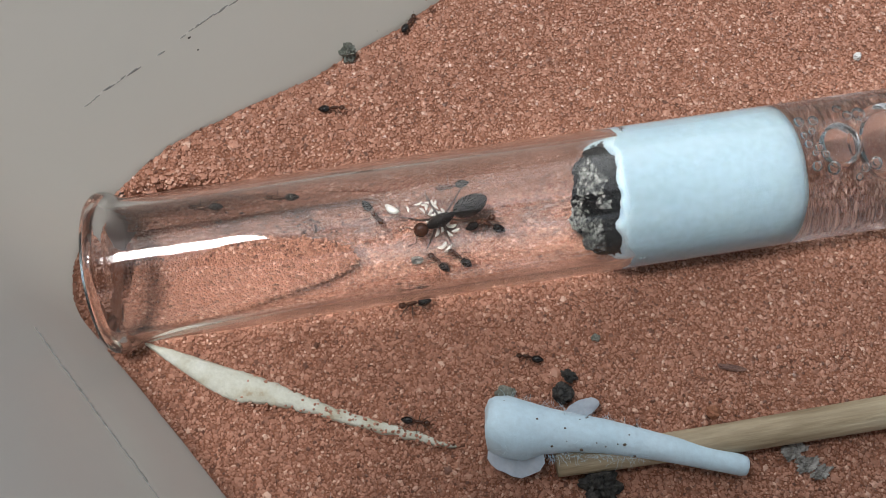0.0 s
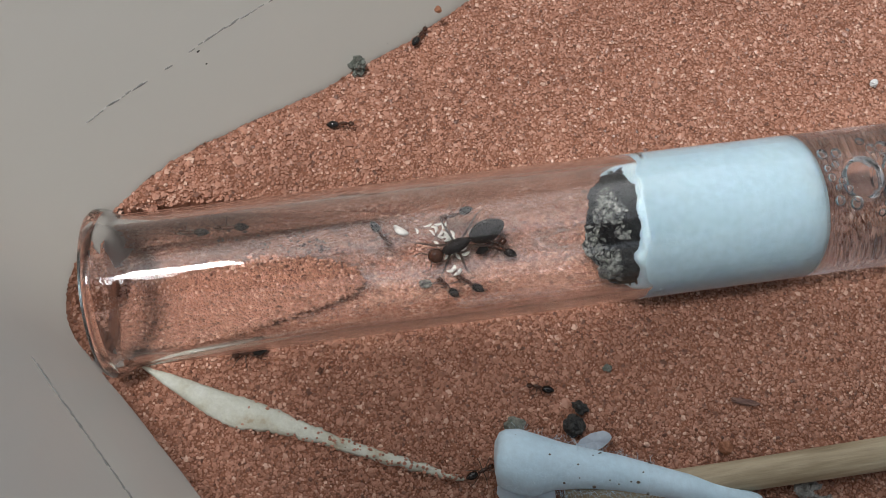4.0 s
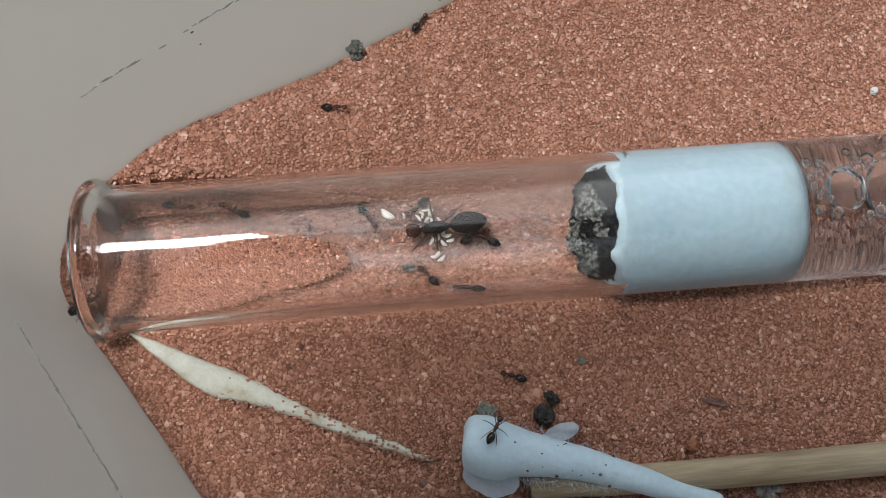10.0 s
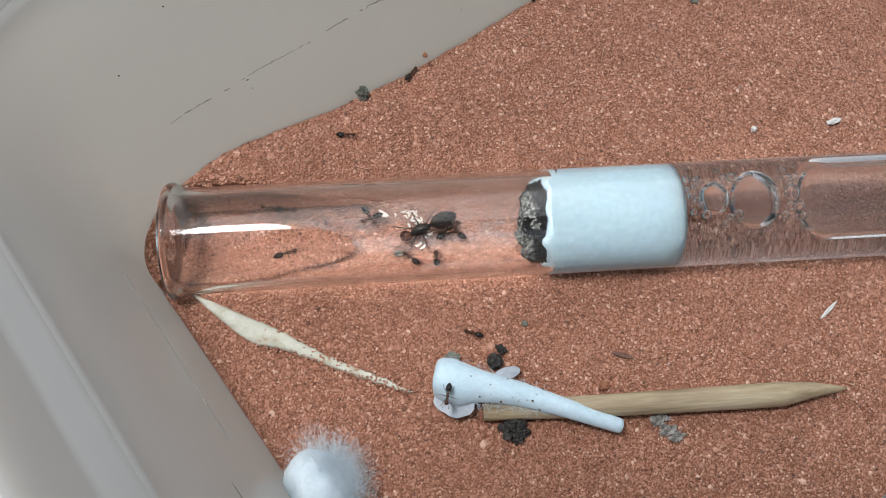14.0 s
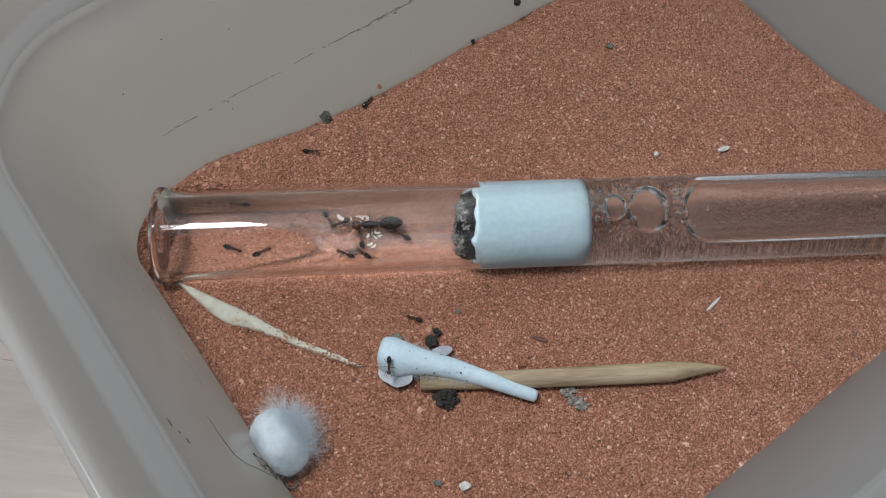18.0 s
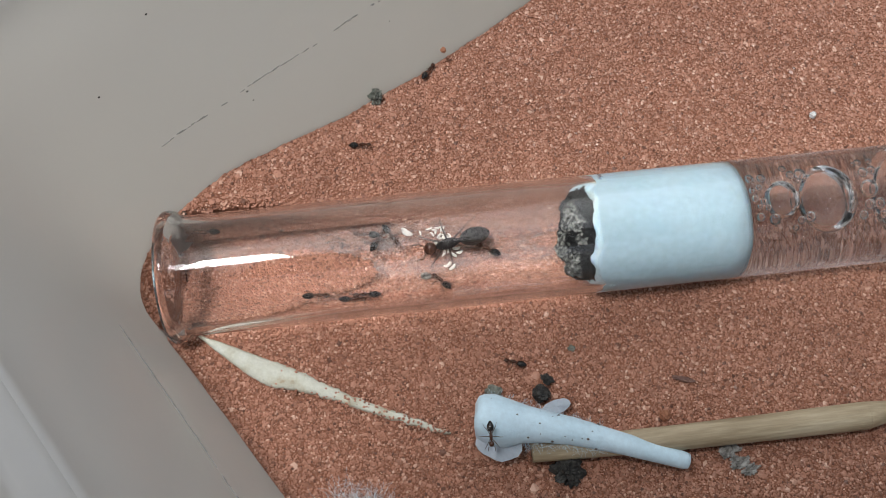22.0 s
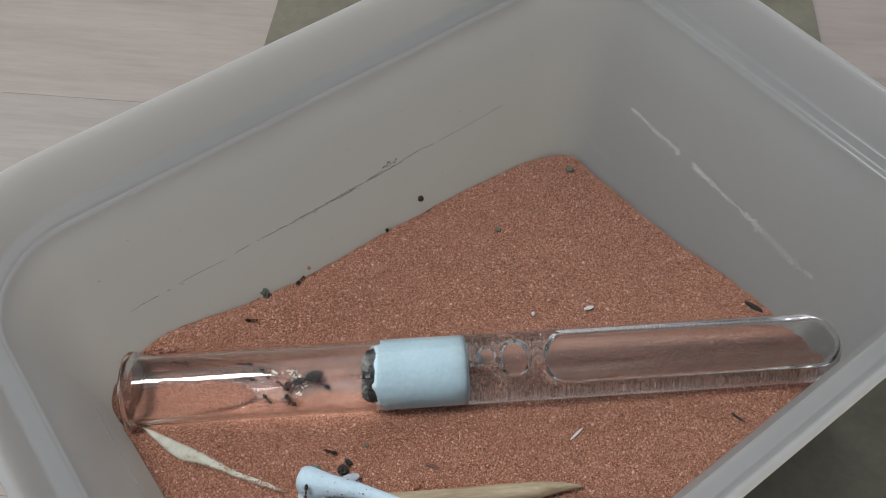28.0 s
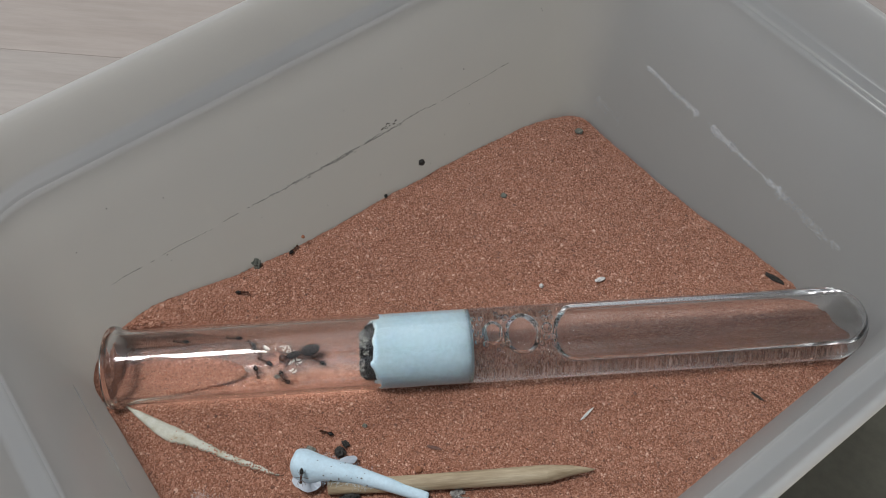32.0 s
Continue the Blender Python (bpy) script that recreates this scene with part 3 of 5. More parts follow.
def make_plug():
    plug = empty("cotton_plug", TUBE)
    rng = random.Random(12)
    bm = bmesh.new()
    prof = [(-2.52, 0), (-2.54, 0.2), (-2.55, 0.4), (-2.56, 0.46), (-2.57, 0.50), (-2.58, 0.54), (-2.58, 0.57), (-2.575, 0.60), (-2.565, 0.625), (-2.55, 0.645), (-2.53, 0.662), (-2.50, 0.676), (-2.46, 0.686), (-2.42, 0.693), (-2.38, 0.696), (-2.33, 0.696), (-2.27, 0.696), (-2.0, 0.696), (-1.5, 0.696), *[(-0.86 + 0.36 * math.sin(radians(a)), 0.696 * math.cos(radians(a)) ** 0.38) for a in range(0, 90, 6)], (-0.5, 0)]
    lathe(bm, prof, 200)
    bmesh.ops.recalc_face_normals(bm, faces=bm.faces[:])
    for f in bm.faces:
        c = f.calc_center_median()
        rim = math.hypot(c.y, c.z) - 0.03 * rng.random() - 0.07 * noise.noise(c * 3.1) - 0.05 * noise.noise(c * 11)
        f.material_index = 1 if c.x < -2.4 and rim < 0.575 else 0
    for v in bm.verts:
        if v.co.x < -2.35:
            v.co.x += 0.20 * noise.noise(v.co * 2.3) + 0.05 * noise.noise(v.co * 7) + 0.016 * noise.noise(v.co * 30)
        elif v.co.x > -1:
            v.co.x += 0.02 * noise.noise(v.co * 3.0)
    part("wad", bm, [COTTON, SOOT], plug, "wet white cotton wad with a sooty front edge")
    bm = bmesh.new()
    face = [(-2.80, 0), (-2.80, 0.1), (-2.80, 0.2), (-2.80, 0.3), (-2.79, 0.38), (-2.77, 0.46), (-2.75, 0.53), (-2.72, 0.56), (-2.68, 0.585), (-2.61, 0.60), (-2.54, 0.60), (-2.50, 0.5), (-2.50, 0)]
    lathe(bm, face, 120)
    bmesh.ops.subdivide_edges(bm, edges=[e for e in bm.edges if e.calc_length() > 0.05], cuts=2)
    for v in bm.verts:
        k = 0.15 * noise.noise(v.co * 2.4 + Vector((0, 0, 5))) + 0.09 * noise.noise(v.co * 7) + 0.04 * noise.noise(v.co * 19) + 0.02 * noise.noise(v.co * 45)
        v.co.x += k + 0.10 * max(0.0, v.co.y)
        if math.hypot(v.co.y, v.co.z) > 0.66:
            f = 0.66 / math.hypot(v.co.y, v.co.z)
            v.co.y, v.co.z = v.co.y * f, v.co.z * f
    bmesh.ops.recalc_face_normals(bm, faces=bm.faces[:])
    for f in bm.faces:
        c = f.calc_center_median()
        f.material_index = 1 if c.x + 0.14 * noise.noise(c * 3.2) + 0.10 * noise.noise(c * 9) + 0.08 * noise.noise(c * 30) - 0.18 * max(0.0, c.z - 0.15) + 0.35 * max(0.0, c.y - 0.1) > -2.78 else 0
    part("mouldy_face", bm, [MOULD, SOOT], plug, "grey mouldy crust with a black border", smooth=False)
    return tagged(plug, "white cotton plug with a black mouldy face inside the tube", "cotton")


make_plug()

# ---- loose things on the sand ----


def rod(points, radii, seg=16, flat=1.0):
    """A bmesh tube through points in centimetres."""
    bm = bmesh.new()
    rings = []
    for i, (p, r) in enumerate(zip(points, radii)):
        p = Vector(p)
        d = (Vector(points[min(i + 1, len(points) - 1)]) - Vector(points[max(i - 1, 0)])).normalized()
        side = d.cross(Vector((0, 0, 1)))
        side = side.normalized() if side.length > 1e-4 else Vector((1, 0, 0))
        up = side.cross(d)
        rings.append([bm.verts.new(p + r * (math.cos(2 * math.pi * k / seg) * side + flat * math.sin(2 * math.pi * k / seg) * up)) for k in range(seg)])
    for a, b in zip(rings, rings[1:]):
        for k in range(seg):
            bm.faces.new((a[k], a[(k + 1) % seg], b[(k + 1) % seg], b[k]))
    bm.faces.new(list(reversed(rings[0])))
    bm.faces.new(rings[-1])
    bmesh.ops.recalc_face_normals(bm, faces=bm.faces[:])
    return bm


def make_skewer():
    sk = empty("wooden_skewer", place(1.32, 2.50, 0, 0, 0, 10.6))
    turn = Matrix.Rotation(radians(-10.6), 3, "Z")

    def local(points):
        return [turn @ (Vector(p) - Vector((1.32, 2.50, 0))) for p in points]

    pts = [(1.32, 2.57, 0.14), (2.0, 2.68, 0.14), (3.2, 2.87, 0.15), (4.4, 3.08, 0.15), (5.3, 3.24, 0.15), (5.62, 3.30, 0.15), (5.623, 3.3006, 0.15), (5.625, 3.301, 0.15)]
    part("shaft", rod(local(pts), [0.135, 0.15, 0.162, 0.172, 0.18, 0.18, 0.18, 0.14], 24), WOOD, sk)
    tip = [(5.612, 3.2984, 0.15), (5.614, 3.2988, 0.15), (5.63, 3.302, 0.15), (6.1, 3.42, 0.14), (6.45, 3.48, 0.12), (6.6, 3.51, 0.10)]
    part("point", rod(local(tip), [0.14, 0.1803, 0.1795, 0.11, 0.05, 0.012], 24), WOOD, sk, "pale carved point")
    return tagged(sk, "short wooden skewer with a pointed tip lying on the sand", "skewer")


def make_splinter():
    """A flat split sliver, widest near its upper third, its thin end sinking into the sand."""
    top = [(-3.09, 3.78), (-2.71, 3.69), (-2.26, 3.57), (-1.95, 3.50), (-1.6, 3.38), (-1.2, 3.22), (-0.75, 3.08), (-0.2, 2.93), (0.28, 2.77)]
    low = [(-3.10, 3.76), (-2.80, 3.56), (-2.42, 3.33), (-2.15, 3.21), (-1.75, 3.19), (-1.3, 3.10), (-0.85, 2.98), (-0.28, 2.84), (0.26, 2.74)]
    splinter = empty("wood_splinter", pose(0, 0, 0))
    bm = bmesh.new()
    rows, edges = [], []
    for k in range(65):
        f = k / 64 * 8
        i = min(int(f), 7)
        a, b = Vector((*top[i], 0)).lerp(Vector((*top[i + 1], 0)), f - i), Vector((*low[i], 0)).lerp(Vector((*low[i + 1], 0)), f - i)
        side = (a - b).normalized()
        rag = 0.012 + 0.028 * min(1.0, max(0.0, (f - 2.2) / 2))
        a, b = a + side * rag * noise.noise((k * 0.55, 0, 0)), b - side * rag * noise.noise((0, k * 0.6, 4))
        m = (a + b) / 2
        g = dune(m.x, m.y)
        h = (0.09 if f < 4 else 0.09 - 0.007 * (f - 4)) * min(1.0, 0.35 + f)
        edges.append((f, a, b, g))
        row = [bm.verts.new((a.x, a.y, g - 0.06))]
        for c in (0.0, 0.12, 0.32, 0.55, 0.8, 0.93, 1.0):
            p = a.lerp(b, c)
            arch = h * (0.45 + 0.55 * math.sqrt(max(0.0, 1 - (2 * c - 1) ** 2))) + 0.012 * noise.noise((f * 2.0, c * 9, 1)) + 0.006 * noise.noise((f * 7.0, c * 14, 5))
            row.append(bm.verts.new((p.x, p.y, g + arch)))
        row.append(bm.verts.new((b.x, b.y, g - 0.06)))
        rows.append(row)
    for p, q in zip(rows, rows[1:]):
        for k in range(len(p) - 1):
            bm.faces.new((p[k], p[k + 1], q[k + 1], q[k]))
    bm.faces.new(rows[0]), bm.faces.new(rows[-1])
    bmesh.ops.recalc_face_normals(bm, faces=bm.faces[:])
    part("sliver", bm, PALE_WOOD, splinter)
    # grains of sand lying on the buried half
    rng = random.Random(17)
    bm = bmesh.new()
    for _ in range(230):
        f, a, b, g = edges[int(24 + 40 * rng.random() ** 0.8)]
        c = rng.choice((rng.gauss(0.0, 0.10), rng.gauss(1.0, 0.10), rng.uniform(0.0, 1.0) if f > 4.6 else 0.0))
        p = a.lerp(b, c) + Vector((rng.gauss(0, 0.02), rng.gauss(0, 0.02), 0))
        r = rng.uniform(0.014, 0.027)
        rise = max(0.0, 1 - (2 * c - 1) ** 2)
        at = Matrix.Translation((p.x, p.y, g + 0.028 + 0.055 * math.sqrt(rise))) @ Euler((rng.uniform(0, 3), rng.uniform(0, 3), 0)).to_matrix().to_4x4() @ Matrix.Diagonal((r, r * rng.uniform(0.7, 1), r * 0.7, 1))
        bmesh.ops.create_icosphere(bm, subdivisions=1, radius=1.0, matrix=at)
    tagged(part("sand_dusting", bm, GRAIN, splinter, "red grains strewn over the buried end", smooth=False), kind="stuff")
    return tagged(splinter, "pale split sliver of wood half buried in the sand", "splinter")


def make_swab():
    sw = empty("cotton_swab", pose(0, 0, 0))
    path = [(0.58, 2.93, 0.33), (0.60, 2.93, 0.33), (0.66, 2.925, 0.335), (0.78, 2.92, 0.34), (0.95, 2.91, 0.34), (1.2, 2.90, 0.335), (1.5, 2.87, 0.33), (1.8, 2.835, 0.32), (2.1, 2.79, 0.30), (2.104, 2.7894, 0.2997), (2.106, 2.789, 0.2996)]
    bm = rod(path, [0.19, 0.265, 0.295, 0.31, 0.295, 0.25, 0.205, 0.18, 0.158, 0.158, 0.12], 28, 0.92)
    for v in bm.verts:
        k = min(1.0, max(0.0, (1.9 - v.co.x) / 0.7))
        v.co += k * (0.06 * noise.noise_vector(v.co * 2.3) + 0.012 * noise.noise_vector(v.co * 9))
    part("tip", bm, SWAB, sw, "flared bluish-white cotton tip")
    path = [(2.086, 2.7921, 0.301), (2.088, 2.7918, 0.3009), (2.092, 2.7912, 0.3007), (2.5, 2.72, 0.26), (3.0, 2.63, 0.18), (3.26, 2.585, 0.14), (3.31, 2.577, 0.13), (3.325, 2.575, 0.128)]
    part("stick", rod(path, [0.12, 0.1585, 0.1583, 0.138, 0.118, 0.112, 0.10, 0.07], 28, 0.92), SWAB, sw, "smooth white stick")

    def flap(name, cx, cy, cz, a, b, turn, seed):
        bm = bmesh.new()
        mid = [bm.verts.new((0, 0, h)) for h in (0.02, -0.02)]
        rings = []
        for k in range(20):
            w = 2 * math.pi * k / 20
            q = 1 + 0.28 * noise.noise((math.cos(w) * 1.6, math.sin(w) * 1.6, seed))
            x, y = a * q * math.cos(w), b * q * math.sin(w)
            bend = 0.05 * noise.noise((x * 5, y * 5, seed + 3))
            rings.append((bm.verts.new((x, y, bend + 0.012)), bm.verts.new((x, y, bend - 0.012))))
        for p, q in zip(rings, rings[1:] + rings[:1]):
            bm.faces.new((mid[0], p[0], q[0])), bm.faces.new((mid[1], q[1], p[1])), bm.faces.new((p[0], p[1], q[1], q[0]))
        part(name, bm, FILM, sw, "thin milky flap", smooth=False, at=place(cx, cy, cz, 0, 0, turn))

    bm = bmesh.new()
    rng = random.Random(31)
    for _ in range(26):
        k = rng.random() ** 1.3
        x, y, z, r = 0.75 + 1.4 * k, 2.92 - 0.13 * k, 0.34 - 0.04 * k, 0.30 - 0.135 * k
        w = radians(rng.uniform(25, 165))
        q = rng.uniform(0.006, 0.016)
        at = Matrix.Translation((x, y + r * math.cos(w), z + 0.92 * r * math.sin(w))) @ Matrix.Diagonal((q * 1.4, q, q, 1))
        bmesh.ops.create_icosphere(bm, subdivisions=1, radius=1.0, matrix=at)
    tagged(part("dirt_specks", bm, SPECK, sw, "tiny dark specks of dirt", smooth=False), kind="stuff")
    cu = bpy.data.curves.new("fuzz", "CURVE")
    cu.dimensions, cu.bevel_depth, cu.bevel_resolution = "3D", 0.0011 * CM, 0
    for _ in range(420):
        k = rng.random()
        x, y, z, r = 0.70 + 1.5 * k, 2.92 - 0.15 * k, 0.34 - 0.05 * k, 0.30 - 0.15 * k
        w = rng.choice((rng.gauss(0.15, 0.35), rng.gauss(2.9, 0.2), rng.uniform(0, 3.0)))
        p = Vector((x, y + r * math.cos(w), z + 0.92 * r * math.sin(w)))
        way = Vector((rng.gauss(0, 0.8), math.cos(w), math.sin(w) * 0.7)).normalized()
        sp = cu.splines.new("POLY")
        sp.points.add(4)
        length = rng.uniform(0.04, 0.15)
        for q in sp.points:
            q.co = (*(p * CM), 1)
            way = (way + 0.5 * Vector((rng.gauss(0, 1), rng.gauss(0, 1), rng.gauss(0, 1)))).normalized()
            p = p + way * length / 4
    fuzz = new("fuzz", cu)
    cu.materials.append(SWAB)
    fuzz.parent = sw
    flap("film_flap", 0.90, 2.66, 0.24, 0.31, 0.24, 10, 1.3)
    flap("film_flap", 1.62, 3.17, 0.14, 0.22, 0.085, 22, 6.1)
    return tagged(sw, "bluish-white cotton swab with a flared tip resting across the skewer", "swab")


make_skewer(), make_splinter(), make_swab()


def make_ball():
    b = empty("cotton_ball", pose(0, 0, 0))
    bm = bmesh.new()
    bmesh.ops.create_icosphere(bm, subdivisions=4, radius=1.0)
    bm.transform(Matrix.Diagonal((0.42, 0.54, 0.53, 1)))
    for v in bm.verts:
        v.co += v.normal * (0.08 * noise.noise(v.co * 2.2) + 0.03 * noise.noise(v.co * 9))
    core = part("wad", bm, DRY_COTTON, b)
    b.matrix_world = place(-0.79, 1.17, 0.56, 0, 0, math.degrees(TH))
    cu = bpy.data.curves.new("fibres", "CURVE")
    cu.dimensions, cu.bevel_depth, cu.bevel_resolution = "3D", 0.0010 * CM, 0
    rng = random.Random(8)
    for k in range(7600):
        tuft = k < 1500
        w, h = (rng.gauss(0.1, 0.6), rng.uniform(-0.3, 0.9)) if tuft else (rng.uniform(0, 6.283), rng.uniform(-0.6, 1))
        c = math.sqrt(max(0, 1 - h * h))
        d = Vector((0.40 * c * math.cos(w), 0.51 * c * math.sin(w), 0.51 * h))
        way = (d.normalized() + Vector((0.8, 0.15, 0.15)) * tuft).normalized()
        length = rng.uniform(0.2, 0.7) if tuft else rng.uniform(0.06, 0.22)
        sp = cu.splines.new("POLY")
        sp.points.add(5)
        p = d * 0.92
        for q in sp.points:
            q.co = (*(p * CM), 1)
            way = (way + (0.7 if tuft else 0.95) * Vector((rng.gauss(0, 1), rng.gauss(0, 1) + 0.2 * tuft, rng.gauss(0, 1) - 0.15))).normalized()
            p = p + way * length / 5
            p.z = max(p.z, -0.5)
    fib = new("fibre_tuft", cu)
    cu.materials.append(DRY_COTTON)
    fib.parent = b
    return tagged(b, "fluffy white cotton ball lying in the corner of the box", "cotton")


make_ball()


WIRE = plain("dark_wire", [(0.3, (0.10, 0.095, 0.085)), (0.7, (0.24, 0.225, 0.20))], 900, 0.35, 0.3, 2500)


def make_loop():
    """A small wire loop with a short tail beside the cotton ball."""
    pts = [(0.10 * math.cos(radians(a)), 0.08 * math.sin(radians(a)), 0.02 * math.sin(radians(2 * a))) for a in range(-150, 190, 20)]
    pts = [(-0.34, 0.20, 0.06), (-0.24, 0.12, 0.04), (-0.16, 0.04, 0.02)] + pts
    ob = part("wire_loop", rod(pts, [0.016] * len(pts), 8), WIRE)
    ob.matrix_world = place(-0.54, 0.62, dune(-0.54, 0.62) + 0.06)
    return tagged(ob, "small dark wire loop lying beside the cotton ball", "wire")


make_loop()

# ---- small bits on the sand and the walls ----
PHONE = plain("phone_black", [(0.3, (0.02, 0.02, 0.022)), (0.7, (0.03, 0.03, 0.032))], 80, 0.5)
DARK = plain("dark_crumb", [(0.35, (0.010, 0.010, 0.011)), (0.65, (0.055, 0.052, 0.046))], 1400, 0.6, 0.8, 2500)
GREY = plain("grey_crumb", [(0.35, (0.11, 0.125, 0.105)), (0.65, (0.27, 0.28, 0.245))], 1400, 0.8, 0.8, 2500)
HUSK = plain("brown_husk", [(0.35, (0.12, 0.06, 0.05)), (0.65, (0.22, 0.12, 0.09))], 900, 0.6, 0.6, 2500)
FLAKE = plain("grey_flake", [(0.35, (0.14, 0.13, 0.12)), (0.65, (0.42, 0.41, 0.39))], 700, 0.25, 0.8, 2500)
WHITE = plain("white_residue", [(0.35, (0.62, 0.62, 0.62)), (0.65, (0.78, 0.78, 0.77))], 900, 0.8, 0.6, 2500)
LIME = plain("lime_crust", [(0.35, (0.50, 0.52, 0.545)), (0.65, (0.66, 0.68, 0.70))], 900, 0.8, 0.6, 2500)
RUST = plain("rust_crumb", [(0.35, (0.28, 0.11, 0.06)), (0.65, (0.40, 0.18, 0.10))], 900, 0.7, 0.8, 2500)
SCUFF = plain("grey_scuff", [(0.35, (0.235, 0.235, 0.228)), (0.65, (0.30, 0.30, 0.29))], 900, 0.9, 0.3, 2500)


def lump(name, x, y, z, sx, sy, sz, turn, material, label, category, seed, rough=0.35, sub=2):
    bm = bmesh.new()
    bmesh.ops.create_icosphere(bm, subdivisions=sub + 1, radius=1)
    for v in bm.verts:
        v.co *= 1 + 0.5 * rough * noise.noise(v.co * 9.1 + Vector((0, 0, seed))) + rough * noise.noise(v.co * 1.7 + Vector((seed, 0, 0))) + 0.5 * rough * noise.noise(v.co * 4.3 + Vector((0, seed, 0)))
    bm.transform(Matrix.Diagonal((sx, sy, sz, 1)))
    ob = part(name, bm, material, smooth=False)
    ob.matrix_world = place(x, y, z, 0, 0, turn)
    return tagged(ob, label, category)


def on_sand(x, y, lift=0.0):
    return dune(x, y) + lift


def make_crumbs():
    lump("dark_pellet", 1.43, 3.34, on_sand(1.43, 3.34, 0.10), 0.105, 0.115, 0.105, 20, DARK, "round black waste pellet on the sand", "pellet", 2.0, 0.3, 3)
    lump("dark_pellet", 1.50, 3.55, on_sand(1.5, 3.55, 0.05), 0.06, 0.085, 0.06, 60, DARK, "small ragged black waste pellet on the sand", "pellet", 5.0, 0.5)
    lump("dark_pellet", 1.80, 2.38, on_sand(1.8, 2.38, 0.07), 0.17, 0.15, 0.12, 10, DARK, "ragged dark waste heap beside the skewer", "pellet", 7.7, 0.7, 3)
    lump("grey_crumb", 0.80, 3.33, on_sand(0.8, 3.33, 0.06), 0.11, 0.09, 0.08, 0, GREY, "grey-green crumb touching the swab", "crumb", 9.1)
    lump("grey_crumb", -1.05, 7.27, on_sand(-1.05, 7.2, 0.10), 0.09, 0.07, 0.12, 40, GREY, "grey-green crumb against the box wall", "crumb", 3.3, 0.7, 3)
    lump("grey_crumb", 4.31, 10.1, on_sand(4.31, 10.1, 0.05), 0.07, 0.06, 0.06, 0, GREY, "small dark grey crumb on the sand", "crumb", 4.3)
    lump("grey_crumb", 1.83, 4.0, on_sand(1.83, 4.0, 0.03), 0.05, 0.04, 0.04, 0, GREY, "small grey-green crumb on the sand", "crumb", 4.9)
    lump("grey_crumb", 1.82, 0.96, on_sand(1.82, 0.96, 0.03), 0.07, 0.05, 0.04, 0, GREY, "small grey-green crumb on the sand", "crumb", 6.9)
    lump("grey_crumb", 6.14, 12.78, on_sand(6.1, 12.7, 0.05), 0.10, 0.08, 0.07, 0, GREY, "grey crumb in the corner of the box", "crumb", 8.9)
    lump("white_crumb", 2.27, 0.95, on_sand(2.27, 0.95, 0.05), 0.09, 0.07, 0.05, 20, WHITE, "small white crumb on the sand", "crumb", 1.9)
    lump("white_crumb", 5.34, 7.74, on_sand(5.34, 7.74, 0.04), 0.055, 0.045, 0.05, 20, WHITE, "tiny white crumb on the sand", "crumb", 2.9)
    lump("white_crumb", 6.68, 8.06, on_sand(6.68, 8.06, 0.04), 0.12, 0.05, 0.045, 25, WHITE, "tiny pale grey crumb on the sand", "crumb", 3.9)
    lump("sand_lump", 3.06, 3.17, on_sand(3.06, 3.17, 0.04), 0.075, 0.07, 0.06, 0, RUST, "large pale grain beside the skewer", "grain", 3.1)
    lump("rust_crumb", 5.34 * CU - 6.05 * SU, 5.34 * SU + 6.05 * CU, 0.73, 0.04, 0.04, 0.04, 0, RUST, "grain of sand stuck on the box wall", "grain", 2.2)
    x, y = uv_xy(8.7, 6.09)
    lump("rust_crumb", x, y, 0.87, 0.08, 0.06, 0.08, 42, DARK, "brown crumb stuck on the box wall", "crumb", 2.6)
    for x, y, l, w, turn, m, tone in ((6.44, 4.74, 0.20, 0.03, 50, WHITE, "pale"), (10.03, 5.51, 0.15, 0.03, -35, DARK, "dark"), (3.32, 3.67, 0.16, 0.035, -8, HUSK, "brown")):
        lump("dry_sliver", x, y, on_sand(x, y, 0.03), l, w, 0.02, turn, m, "thin dry %s sliver on the sand" % tone, "sliver", x, 0.3)
    for x, y, sx, sy, seed in ((3.88, 2.76, 0.12, 0.07, 1.0), (4.02, 2.62, 0.10, 0.06, 4.0), (4.14, 2.54, 0.10, 0.05, 8.0), (3.95, 2.66, 0.05, 0.04, 12.0)):
        lump("grey_flake", x, y, on_sand(x, y, 0.05), sx, sy, 0.03, 30, FLAKE, "glassy grey flake lying beside the skewer", "flake", seed, 0.8, 3)
    x, y = 10.62, 8.45
    lump("dark_twig", x, y, on_sand(x, y, 0.06), 0.24, 0.05, 0.05, -30, DARK, "dark brown dry husk against the box wall", "husk", 3.0, 0.5)
    lump("mould_patch", -0.19, 4.86, 0.075, 0.07, 0.055, 0.012, 0, MOULD, "grey-green speck on the glass inside the tube", "speck", 3.6, 0.3)


make_crumbs()


